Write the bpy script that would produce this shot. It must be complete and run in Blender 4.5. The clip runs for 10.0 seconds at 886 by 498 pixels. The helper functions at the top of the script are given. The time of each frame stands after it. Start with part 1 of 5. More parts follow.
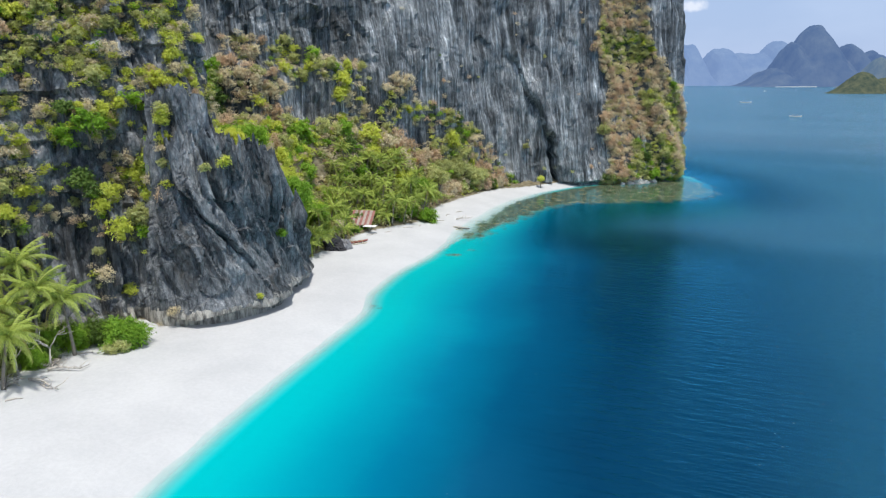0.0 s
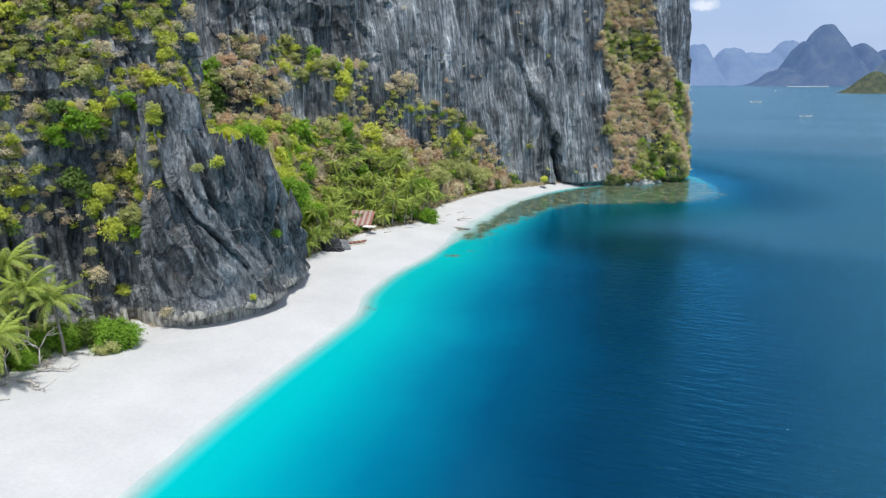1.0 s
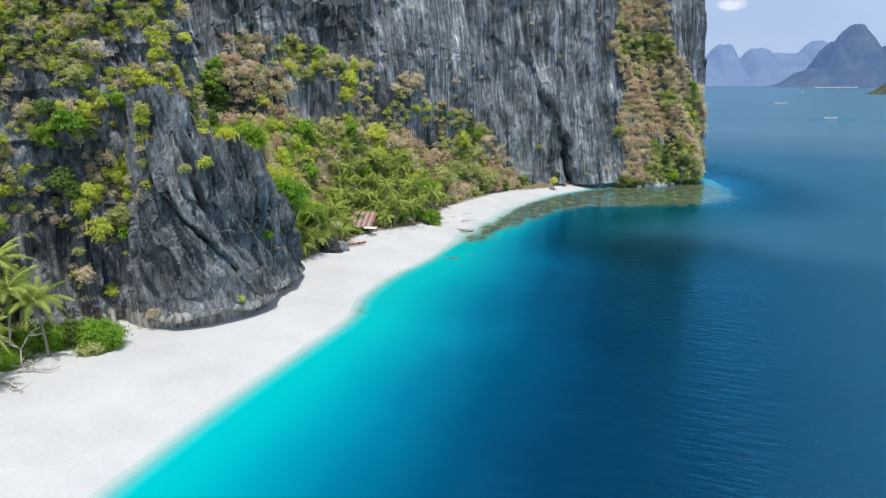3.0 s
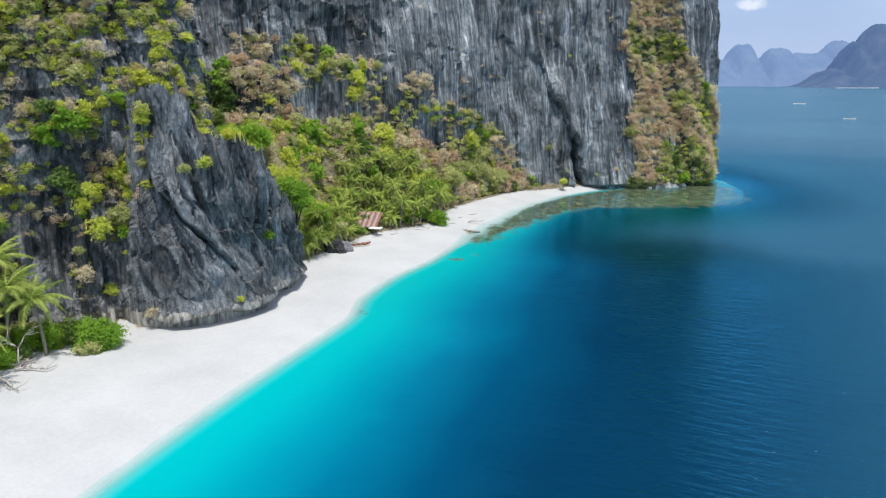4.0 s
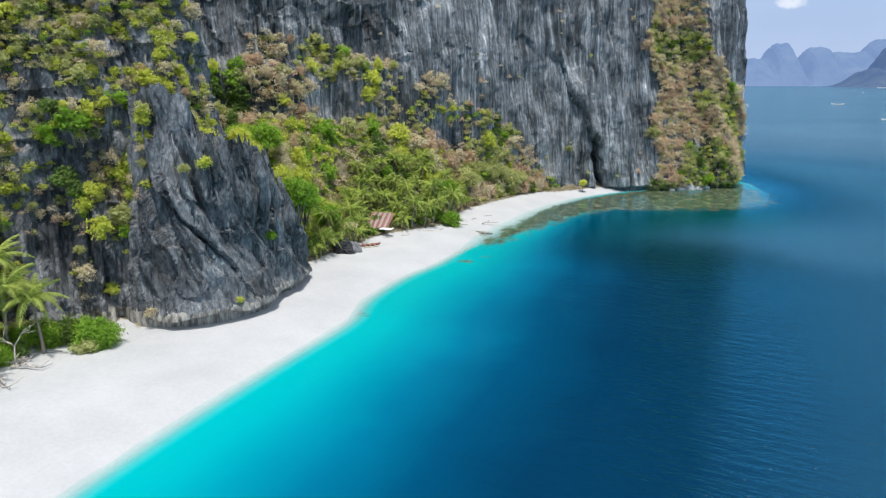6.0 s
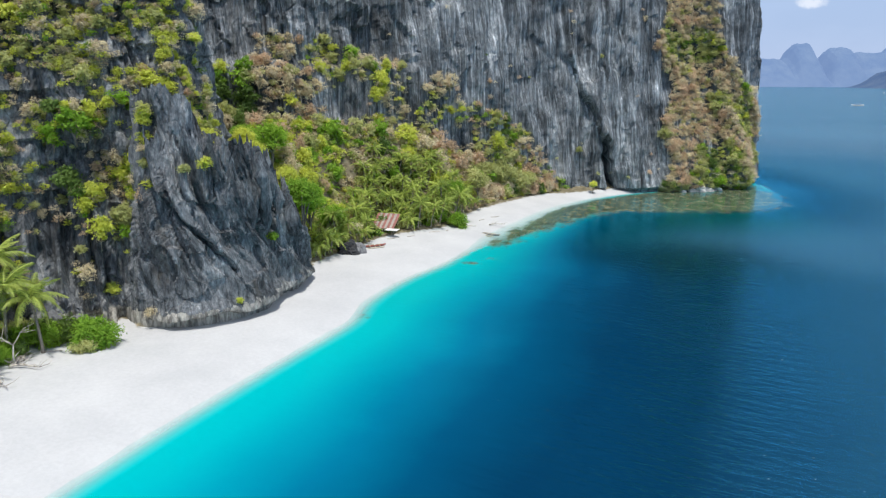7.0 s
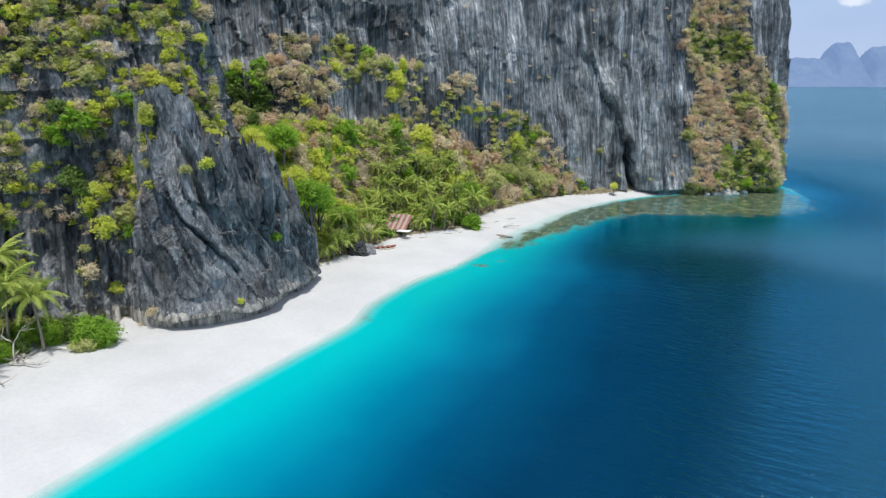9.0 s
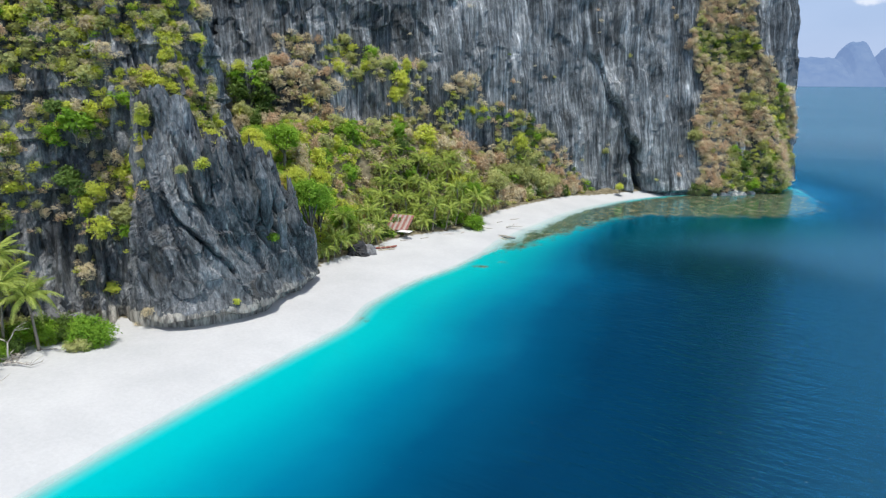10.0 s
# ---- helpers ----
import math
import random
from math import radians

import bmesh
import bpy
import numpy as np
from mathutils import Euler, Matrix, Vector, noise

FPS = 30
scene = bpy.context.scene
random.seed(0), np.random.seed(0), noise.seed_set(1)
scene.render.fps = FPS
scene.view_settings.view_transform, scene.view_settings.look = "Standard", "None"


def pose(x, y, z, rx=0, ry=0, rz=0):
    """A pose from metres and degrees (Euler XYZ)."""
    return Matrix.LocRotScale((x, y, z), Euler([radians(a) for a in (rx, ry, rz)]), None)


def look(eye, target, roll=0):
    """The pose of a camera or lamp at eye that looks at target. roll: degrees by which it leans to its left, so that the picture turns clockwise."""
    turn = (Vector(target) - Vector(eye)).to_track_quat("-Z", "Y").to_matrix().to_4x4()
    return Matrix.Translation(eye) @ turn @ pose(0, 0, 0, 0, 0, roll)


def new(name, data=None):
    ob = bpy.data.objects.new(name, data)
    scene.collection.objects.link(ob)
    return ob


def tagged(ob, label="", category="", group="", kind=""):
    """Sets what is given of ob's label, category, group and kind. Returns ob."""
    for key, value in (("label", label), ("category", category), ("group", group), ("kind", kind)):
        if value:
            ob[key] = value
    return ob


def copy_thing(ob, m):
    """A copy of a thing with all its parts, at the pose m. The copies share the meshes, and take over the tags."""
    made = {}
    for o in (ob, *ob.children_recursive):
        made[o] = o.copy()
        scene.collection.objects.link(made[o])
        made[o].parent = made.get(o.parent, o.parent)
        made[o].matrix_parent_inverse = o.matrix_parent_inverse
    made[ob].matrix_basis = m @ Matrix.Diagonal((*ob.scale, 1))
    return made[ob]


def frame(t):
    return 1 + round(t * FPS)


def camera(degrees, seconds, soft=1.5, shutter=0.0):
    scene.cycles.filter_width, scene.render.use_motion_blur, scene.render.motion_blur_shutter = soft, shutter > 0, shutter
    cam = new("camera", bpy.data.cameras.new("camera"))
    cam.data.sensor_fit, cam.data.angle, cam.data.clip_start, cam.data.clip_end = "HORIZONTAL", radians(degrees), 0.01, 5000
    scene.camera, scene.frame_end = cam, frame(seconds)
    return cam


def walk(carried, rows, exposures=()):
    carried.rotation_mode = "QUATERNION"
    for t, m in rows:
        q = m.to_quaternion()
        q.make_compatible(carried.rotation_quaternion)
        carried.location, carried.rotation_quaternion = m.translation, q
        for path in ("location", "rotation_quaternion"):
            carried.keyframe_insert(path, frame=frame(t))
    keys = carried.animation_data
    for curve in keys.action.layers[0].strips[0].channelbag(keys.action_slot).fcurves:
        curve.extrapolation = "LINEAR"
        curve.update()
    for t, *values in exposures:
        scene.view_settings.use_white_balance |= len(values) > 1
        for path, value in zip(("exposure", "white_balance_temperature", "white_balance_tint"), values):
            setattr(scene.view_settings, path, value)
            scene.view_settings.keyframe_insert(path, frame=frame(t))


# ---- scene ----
cam = camera(63.3, 10.0, soft=1.25)
PATH = [
    (0, (-0.942, -0.362, 33.711), (-1.012, 1.584, 33.254), -0.2),
    (0.5, (0.165, 0.16, 33.722), (0.08, 2.105, 33.265), -0.2),
    (1, (1.124, 0.591, 33.743), (1.028, 2.536, 33.285), -0.2),
    (1.5, (2.217, 1.095, 33.775), (2.107, 3.038, 33.317), -0.1),
    (2, (3.206, 1.565, 33.796), (3.083, 3.508, 33.338), -0.1),
    (2.5, (4.26, 2.084, 33.809), (4.122, 4.026, 33.351), -0.1),
    (4, (7.379, 3.522, 33.834), (7.181, 5.458, 33.376), -0.0),
    (4.5, (8.393, 4.028, 33.83), (8.172, 5.962, 33.372), -0.0),
    (5, (9.373, 4.528, 33.851), (9.13, 6.459, 33.393), -0.0),
    (5.5, (10.357, 5.042, 33.874), (10.094, 6.971, 33.415), -0.0),
    (7, (13.189, 6.66, 33.972), (12.864, 8.579, 33.513), 0.1),
    (7.5, (14.148, 7.185, 33.987), (13.801, 9.101, 33.528), 0.1),
    (8, (15.102, 7.676, 34.029), (14.735, 9.587, 33.569), 0.1),
    (8.5, (16.033, 8.187, 34.084), (15.644, 10.094, 33.624), 0.1),
    (9, (16.933, 8.667, 34.121), (16.523, 10.57, 33.661), 0.1),
    (9.5, (17.85, 9.181, 34.157), (17.422, 11.079, 33.697), 0.1),
    (10, (18.764, 9.735, 34.183), (18.324, 11.631, 33.722), 0.1),
]
walk(cam, [(t, look(eye, target, roll)) for t, eye, target, roll in PATH])

# ---- light ----
SUN_DIR = Vector((0.08, -0.21, 0.97)).normalized()
sun_data = bpy.data.lights.new("sun", "SUN")
sun_data.energy, sun_data.angle, sun_data.color = 3.0, radians(0.8), (1.0, 0.965, 0.91)
sun = new("sun", sun_data)
sun.matrix_world = SUN_DIR.to_track_quat("Z", "Y").to_matrix().to_4x4()
scene.view_settings.exposure = 0.38

world = bpy.data.worlds.new("world")
scene.world = world
world.use_nodes = True
wn, wl = world.node_tree.nodes, world.node_tree.links
wn.clear()
w_out, w_bg = wn.new("ShaderNodeOutputWorld"), wn.new("ShaderNodeBackground")
sky = wn.new("ShaderNodeTexSky")
sky.sky_type, sky.sun_disc = "NISHITA", False
sky.sun_elevation, sky.sun_rotation = math.asin(SUN_DIR.z), math.atan2(SUN_DIR.x, SUN_DIR.y)
sky.air_density, sky.dust_density, sky.ozone_density, sky.altitude = 1.0, 0.4, 1.6, 30
w_tc, w_map, w_noise = wn.new("ShaderNodeTexCoord"), wn.new("ShaderNodeMapping"), wn.new("ShaderNodeTexNoise")
w_map.inputs["Scale"].default_value = (1.0, 1.0, 2.6)
w_map.inputs["Location"].default_value = (0.3, 0.1, 0.07)
w_noise.inputs["Scale"].default_value, w_noise.inputs["Detail"].default_value = 3.2, 8
w_noise.inputs["Roughness"].default_value = 0.55
w_ramp, w_mix = wn.new("ShaderNodeValToRGB"), wn.new("ShaderNodeMix")
w_ramp.color_ramp.elements[0].position, w_ramp.color_ramp.elements[1].position = 0.46, 0.72
w_mix.data_type = "RGBA"
w_mix.inputs["B"].default_value = (14.0, 14.4, 15.0, 1)
w_bg.inputs["Strength"].default_value = 0.11
wl.new(w_tc.outputs["Generated"], w_map.inputs["Vector"])
wl.new(w_map.outputs["Vector"], w_noise.inputs["Vector"])
wl.new(w_noise.outputs["Fac"], w_ramp.inputs["Fac"])
w_sep, w_low, w_mul = wn.new("ShaderNodeSeparateXYZ"), wn.new("ShaderNodeMapRange"), wn.new("ShaderNodeMath")
w_low.interpolation_type = "SMOOTHSTEP"
for key, value in (("From Min", 0.10), ("From Max", 0.45), ("To Min", 0.04), ("To Max", 0.9)):
    w_low.inputs[key].default_value = value
w_mul.operation = "MULTIPLY"
wl.new(w_tc.outputs["Generated"], w_sep.inputs[0])
wl.new(w_sep.outputs["Z"], w_low.inputs["Value"])
wl.new(w_low.outputs["Result"], w_mul.inputs[0])
wl.new(w_ramp.outputs["Color"], w_mul.inputs[1])
wl.new(w_mul.outputs[0], w_mix.inputs["Factor"])
w_haze, w_tint = wn.new("ShaderNodeMapRange"), wn.new("ShaderNodeMix")
w_haze.interpolation_type, w_tint.data_type = "SMOOTHSTEP", "RGBA"
for key, value in (("From Min", 0.0), ("From Max", 0.5), ("To Min", 0.9), ("To Max", 0.0)):
    w_haze.inputs[key].default_value = value
w_tint.inputs["B"].default_value = (2.75, 3.65, 5.7, 1)
wl.new(w_sep.outputs["Z"], w_haze.inputs["Value"])
wl.new(w_haze.outputs["Result"], w_tint.inputs["Factor"])
wl.new(sky.outputs["Color"], w_tint.inputs["A"])
wl.new(w_tint.outputs["Result"], w_mix.inputs["A"])


def w_math(op, a, b=0.0, c=0.0):
    node = wn.new("ShaderNodeMath")
    node.operation = op
    for key, value in enumerate((a, b, c)):
        if isinstance(value, (int, float)):
            node.inputs[key].default_value = value
        else:
            wl.new(value, node.inputs[key])
    return node.outputs[0]


# low cumulus over the strait: bearing east of north, height, half-length and half-height, in radians
bearing = w_math("ARCTAN2", w_sep.outputs["X"], w_sep.outputs["Y"])
puff = wn.new("ShaderNodeTexNoise")
puff.inputs["Scale"].default_value, puff.inputs["Detail"].default_value, puff.inputs["Roughness"].default_value = 24.0, 8, 0.65
wl.new(w_tc.outputs["Generated"], puff.inputs["Vector"])
clouds = -1.0
for turn, rise, long, high in ((0.285, 0.090, 0.022, 0.009), (0.375, 0.106, 0.085, 0.013), (0.62, 0.125, 0.09, 0.012), (-0.5, 0.16, 0.2, 0.02)):
    u = w_math("DIVIDE", w_math("SUBTRACT", bearing, turn), long)
    v = w_math("DIVIDE", w_math("SUBTRACT", w_sep.outputs["Z"], rise), high)
    clouds = w_math("MAXIMUM", clouds, w_math("SUBTRACT", 1.0, w_math("ADD", w_math("MULTIPLY", u, u), w_math("MULTIPLY", v, v))))
cover = wn.new("ShaderNodeMapRange")
cover.interpolation_type = "SMOOTHSTEP"
for key, value in (("From Min", 0.15), ("From Max", 1.1), ("To Min", 0.0), ("To Max", 0.85)):
    cover.inputs[key].default_value = value
wl.new(w_math("ADD", clouds, w_math("MULTIPLY_ADD", puff.outputs["Fac"], 3.6, -1.7)), cover.inputs["Value"])
w_cloud = wn.new("ShaderNodeMix")
w_cloud.data_type = "RGBA"
w_cloud.inputs["B"].default_value = (6.0, 6.4, 7.2, 1)
wl.new(cover.outputs["Result"], w_cloud.inputs["Factor"])
wl.new(w_mix.outputs["Result"], w_cloud.inputs["A"])
wl.new(w_cloud.outputs["Result"], w_bg.inputs["Color"])
wl.new(w_bg.outputs["Background"], w_out.inputs["Surface"])

# ---- noise and small tools ----
rng = random.Random(7)


def lattice(ix, iy, iz, seed):
    h = (ix * 374761393 + iy * 668265263 + iz * 1274126177 + seed * 974711) & 0xFFFFFFFF
    h = ((h ^ (h >> 13)) * 1103515245 + 12345) & 0xFFFFFFFF
    h = ((h ^ (h >> 16)) & 0x7FFFFFFF) * 1846822519 & 0xFFFFFFFF
    return ((h ^ (h >> 15)) & 0xFFFF) / 65535.0


def vnoise(x, y, z, seed=0):
    """Smooth value noise, 0 to 1, on arrays."""
    x, y, z = np.broadcast_arrays(np.asarray(x, float), np.asarray(y, float), np.asarray(z, float))
    ix, iy, iz = (np.floor(a).astype(np.int64) for a in (x, y, z))
    fx, fy, fz = x - ix, y - iy, z - iz
    fx, fy, fz = (a * a * (3 - 2 * a) for a in (fx, fy, fz))
    total = 0
    for dx in (0, 1):
        for dy in (0, 1):
            for dz in (0, 1):
                w = (fx if dx else 1 - fx) * (fy if dy else 1 - fy) * (fz if dz else 1 - fz)
                total = total + w * lattice(ix + dx, iy + dy, iz + dz, seed)
    return total


def fbm(x, y, z, octaves=4, seed=0, gain=0.5):
    total, amp, norm = 0, 1.0, 0
    for k in range(octaves):
        total = total + amp * vnoise(x * 2 ** k, y * 2 ** k, z * 2 ** k, seed + 17 * k)
        norm += amp
        amp *= gain
    return total / norm


def ridged(x, y, z, octaves=3, seed=0):
    total, amp, norm = 0, 1.0, 0
    for k in range(octaves):
        total = total + amp * (1 - np.abs(2 * vnoise(x * 2 ** k, y * 2 ** k, z * 2 ** k, seed + 31 * k) - 1))
        norm += amp
        amp *= 0.5
    return total / norm


def smooth(a, b, x):
    t = np.clip((np.asarray(x, float) - a) / (b - a), 0, 1)
    return t * t * (3 - 2 * t)


def line_distance(px, py, line):
    """Distance to an open line of points; positive on the left of its direction."""
    best, side = np.full(np.shape(px), 1e9), np.zeros(np.shape(px))
    for (ax, ay), (bx, by) in zip(line, line[1:]):
        vx, vy = bx - ax, by - ay
        t = np.clip(((px - ax) * vx + (py - ay) * vy) / (vx * vx + vy * vy), 0, 1)
        d = np.hypot(px - ax - t * vx, py - ay - t * vy)
        s = np.sign(vx * (py - ay) - vy * (px - ax))
        near = d < best
        best, side = np.where(near, d, best), np.where(near, s, side)
    return best * np.where(side == 0, 1, side)


def curve_through(points, per=8):
    """A Catmull-Rom line through 2D points."""
    p = [np.array(q, float) for q in points]
    p = [2 * p[0] - p[1]] + p + [2 * p[-1] - p[-2]]
    made = []
    for a, b, c, d in zip(p, p[1:], p[2:], p[3:]):
        for k in range(per):
            t = k / per
            made.append(0.5 * (2 * b + (c - a) * t + (2 * a - 5 * b + 4 * c - d) * t * t + (3 * b - a - 3 * c + d) * t ** 3))
    made.append(p[-2])
    return [tuple(q) for q in made]


def mesh_of(name, verts, faces, material, smooth_faces=True):
    me = bpy.data.meshes.new(name)
    me.from_pydata([tuple(v) for v in verts], [], [tuple(f) for f in faces])
    if material:
        me.materials.append(material)
    if smooth_faces:
        me.polygons.foreach_set("use_smooth", [True] * len(me.polygons))
    me.update()
    return me


def part(name, me, parent, label=""):
    ob = new(name, me)
    ob.parent = parent
    return tagged(ob, label)


def grid_faces(nu, nv, closed=False):
    i, j = np.meshgrid(np.arange(nu if closed else nu - 1), np.arange(nv - 1), indexing="ij")
    i, j = i.ravel(), j.ravel()
    k = (i + 1) % nu
    return np.stack([i * nv + j, k * nv + j, k * nv + j + 1, i * nv + j + 1], 1).tolist()


def tube(points, radii, sides=6):
    """Vertices and faces of a tapered tube along points."""
    verts, faces = [], []
    pts = [Vector(p) for p in points]
    for n, p in enumerate(pts):
        d = (pts[min(n + 1, len(pts) - 1)] - pts[max(n - 1, 0)]).normalized()
        a = d.orthogonal().normalized()
        b = d.cross(a)
        for s in range(sides):
            w = 2 * math.pi * s / sides
            verts.append(p + (a * math.cos(w) + b * math.sin(w)) * radii[n])
    for n in range(len(pts) - 1):
        for s in range(sides):
            t = (s + 1) % sides
            faces.append((n * sides + s, n * sides + t, (n + 1) * sides + t, (n + 1) * sides + s))
    faces.append(tuple(range(sides))[::-1])
    faces.append(tuple((len(pts) - 1) * sides + s for s in range(sides)))
    return verts, faces


def joined(pieces):
    verts, faces = [], []
    for v, f in pieces:
        base = len(verts)
        verts += list(v)
        faces += [tuple(i + base for i in q) for q in f]
    return verts, faces


def box(x0, y0, z0, x1, y1, z1):
    v = [(x, y, z) for x in (x0, x1) for y in (y0, y1) for z in (z0, z1)]
    return v, [(0, 1, 3, 2), (4, 6, 7, 5), (0, 4, 5, 1), (2, 3, 7, 6), (0, 2, 6, 4), (1, 5, 7, 3)]


# ---- materials ----
def material(name):
    m = bpy.data.materials.new(name)
    m.use_nodes = True
    n = m.node_tree.nodes
    return m, n, m.node_tree.links, n["Principled BSDF"]


def noise_node(n, l, vector, scale, detail=4, rough=0.55, stretch=None):
    tex = n.new("ShaderNodeTexNoise")
    tex.inputs["Scale"].default_value, tex.inputs["Detail"].default_value, tex.inputs["Roughness"].default_value = scale, detail, rough
    if stretch:
        mp = n.new("ShaderNodeMapping")
        mp.inputs["Scale"].default_value = stretch
        l.new(vector, mp.inputs["Vector"])
        vector = mp.outputs["Vector"]
    l.new(vector, tex.inputs["Vector"])
    return tex.outputs["Fac"]


def ramp_node(n, l, fac, stops):
    r = n.new("ShaderNodeValToRGB")
    e = r.color_ramp.elements
    while len(e) < len(stops):
        e.new(0.5)
    for k, (p, c) in enumerate(stops):
        e[k].position, e[k].color = p, (*(c if isinstance(c, tuple) else (c, c, c)), 1)
    l.new(fac, r.inputs["Fac"])
    return r.outputs["Color"]


def mix_node(n, l, fac, a, b, how="MIX"):
    m = n.new("ShaderNodeMix")
    m.data_type, m.blend_type = "RGBA", how
    for key, v in (("Factor", fac), ("A", a), ("B", b)):
        if isinstance(v, (int, float)):
            m.inputs[key].default_value = v
        elif isinstance(v, tuple):
            m.inputs[key].default_value = (*v, 1)
        else:
            l.new(v, m.inputs[key])
    return m.outputs["Result"]


def math_node(n, l, op, a, b=0.0, c=0.0):
    m = n.new("ShaderNodeMath")
    m.operation = op
    for key, v in zip((0, 1, 2), (a, b, c)):
        if isinstance(v, (int, float)):
            m.inputs[key].default_value = v
        else:
            l.new(v, m.inputs[key])
    return m.outputs[0]


def bump_node(n, l, height, strength, distance, bsdf):
    b = n.new("ShaderNodeBump")
    b.inputs["Strength"].default_value, b.inputs["Distance"].default_value = strength, distance
    l.new(height, b.inputs["Height"])
    l.new(b.outputs["Normal"], bsdf.inputs["Normal"])


def rock_material(name, dark, mid, light, pale, streak_amount, foot_band, crack=0.55, upright=1.1, blotch=0.30, stain=0.55, run=(0.85, 0.085), joints=(0.50, 0.16), relief=0.4, slab=0.4, runs=0.0):
    """Grey karst limestone: dark weathering, pale vertical drip streaks, warm stains."""
    m, n, l, b = material(name)
    at = n.new("ShaderNodeTexCoord").outputs["Object"]
    face = n.new("ShaderNodeMapping")                       # along the cliffs, through them, and up
    face.vector_type = "TEXTURE"
    face.inputs["Rotation"].default_value, face.inputs["Scale"].default_value = (0, 0, radians(38.5)), (1.0, 6.0, 1.0)
    l.new(at, face.inputs["Vector"])
    streak = noise_node(n, l, face.outputs["Vector"], 1.0, 8, 0.66, (run[0], run[0], run[1]))
    wide = noise_node(n, l, face.outputs["Vector"], 1.0, 4, 0.6, (0.26, 0.26, 0.022))
    patch = noise_node(n, l, at, 0.09, 5, 0.6)
    fine = noise_node(n, l, at, 1.0, 9, 0.70, (1.5, 1.5, upright))
    grain = noise_node(n, l, at, 6.0, 6, 0.75, (1, 1, 0.4))
    tone = math_node(n, l, "ADD", math_node(n, l, "MULTIPLY", streak, streak_amount), math_node(n, l, "MULTIPLY", fine, 1 - streak_amount))
    tone = math_node(n, l, "ADD", tone, math_node(n, l, "ADD", math_node(n, l, "MULTIPLY_ADD", patch, blotch, -0.5 * blotch), math_node(n, l, "MULTIPLY_ADD", wide, 0.6 * streak_amount, -0.3 * streak_amount)))
    col = ramp_node(n, l, tone, [(0.36, dark), (0.46, mid), (0.56, light), (0.68, pale)])
    warm = ramp_node(n, l, noise_node(n, l, at, 0.3, 6, 0.65, (1, 1, 0.35)), [(0.56, 0.0), (0.74, stain)])
    col = mix_node(n, l, warm, col, (0.20, 0.165, 0.12))
    col = mix_node(n, l, 1.0, col, ramp_node(n, l, grain, [(0.3, 0.72), (0.7, 1.22)]), "MULTIPLY")
    if runs:
        lines = noise_node(n, l, face.outputs["Vector"], 1.0, 6, 0.62, (1.9, 1.9, 0.035))
        col = mix_node(n, l, 1.0, col, ramp_node(n, l, lines, [(0.36, 1 - runs), (0.44, 1.0), (0.56, 1.0), (0.64, 1 + 1.6 * runs)]), "MULTIPLY")
        algae = noise_node(n, l, face.outputs["Vector"], 1.0, 6, 0.6, (0.05, 0.05, 0.018))
        col = mix_node(n, l, 1.0, col, ramp_node(n, l, algae, [(0.38, 0.72), (0.56, 1.05)]), "MULTIPLY")
    shift = n.new("ShaderNodeMix")
    shift.data_type, shift.inputs["Factor"].default_value = "VECTOR", 0.10
    tangle = n.new("ShaderNodeTexNoise")
    tangle.inputs["Scale"].default_value, tangle.inputs["Detail"].default_value = 0.5, 5
    squeeze = n.new("ShaderNodeMapping")
    squeeze.inputs["Scale"].default_value, squeeze.inputs["Rotation"].default_value = (joints[0], joints[0], joints[1]), (0.22, 0.18, 0)
    l.new(at, tangle.inputs["Vector"]), l.new(at, squeeze.inputs["Vector"])
    l.new(squeeze.outputs["Vector"], shift.inputs["A"]), l.new(tangle.outputs["Color"], shift.inputs["B"])
    cells = n.new("ShaderNodeTexVoronoi")
    cells.feature = "DISTANCE_TO_EDGE"
    cells.inputs["Scale"].default_value = 1.3
    l.new(shift.outputs["Result"], cells.inputs["Vector"])
    # cracks show in places and close up elsewhere
    worn = ramp_node(n, l, noise_node(n, l, at, 0.16, 3), [(0.40, 0.0), (0.60, 1.0)])
    crevice = ramp_node(n, l, cells.outputs["Distance"], [(0.0, 0.0), (0.04, 1.0)])
    col = mix_node(n, l, worn, col, mix_node(n, l, 1.0, col, ramp_node(n, l, cells.outputs["Distance"], [(0.0, crack), (0.035, 1.0)]), "MULTIPLY"))
    slabs = n.new("ShaderNodeTexVoronoi")
    slabs.inputs["Scale"].default_value = 0.75
    l.new(shift.outputs["Result"], slabs.inputs["Vector"])
    slab_tone = n.new("ShaderNodeSeparateColor")
    l.new(slabs.outputs["Color"], slab_tone.inputs[0])
    col = mix_node(n, l, 1.0, col, ramp_node(n, l, slab_tone.outputs[0], [(0.1, 0.80), (0.9, 1.20)]), "MULTIPLY")
    if foot_band:
        sep = n.new("ShaderNodeSeparateXYZ")
        l.new(at, sep.inputs[0])
        edge = math_node(n, l, "MULTIPLY_ADD", noise_node(n, l, at, 0.9, 4), 2.4, 2.6)
        band = math_node(n, l, "LESS_THAN", sep.outputs["Z"], edge)
        ink = ramp_node(n, l, noise_node(n, l, at, 1.6, 6, 0.6, (1, 1, 0.22)), [(0.40, (0.17, 0.16, 0.14)), (0.60, (0.56, 0.53, 0.46))])
        where = ramp_node(n, l, math_node(n, l, "MULTIPLY_ADD", noise_node(n, l, at, 0.25, 3), 0.5, math_node(n, l, "MULTIPLY_ADD", sep.outputs["X"], -0.05, -1.5)), [(0.0, 0.35), (0.45, 0.95)])
        col = mix_node(n, l, math_node(n, l, "MULTIPLY", band, where), col, ink)
    l.new(col, b.inputs["Base Color"])
    b.inputs["Roughness"].default_value = 0.9
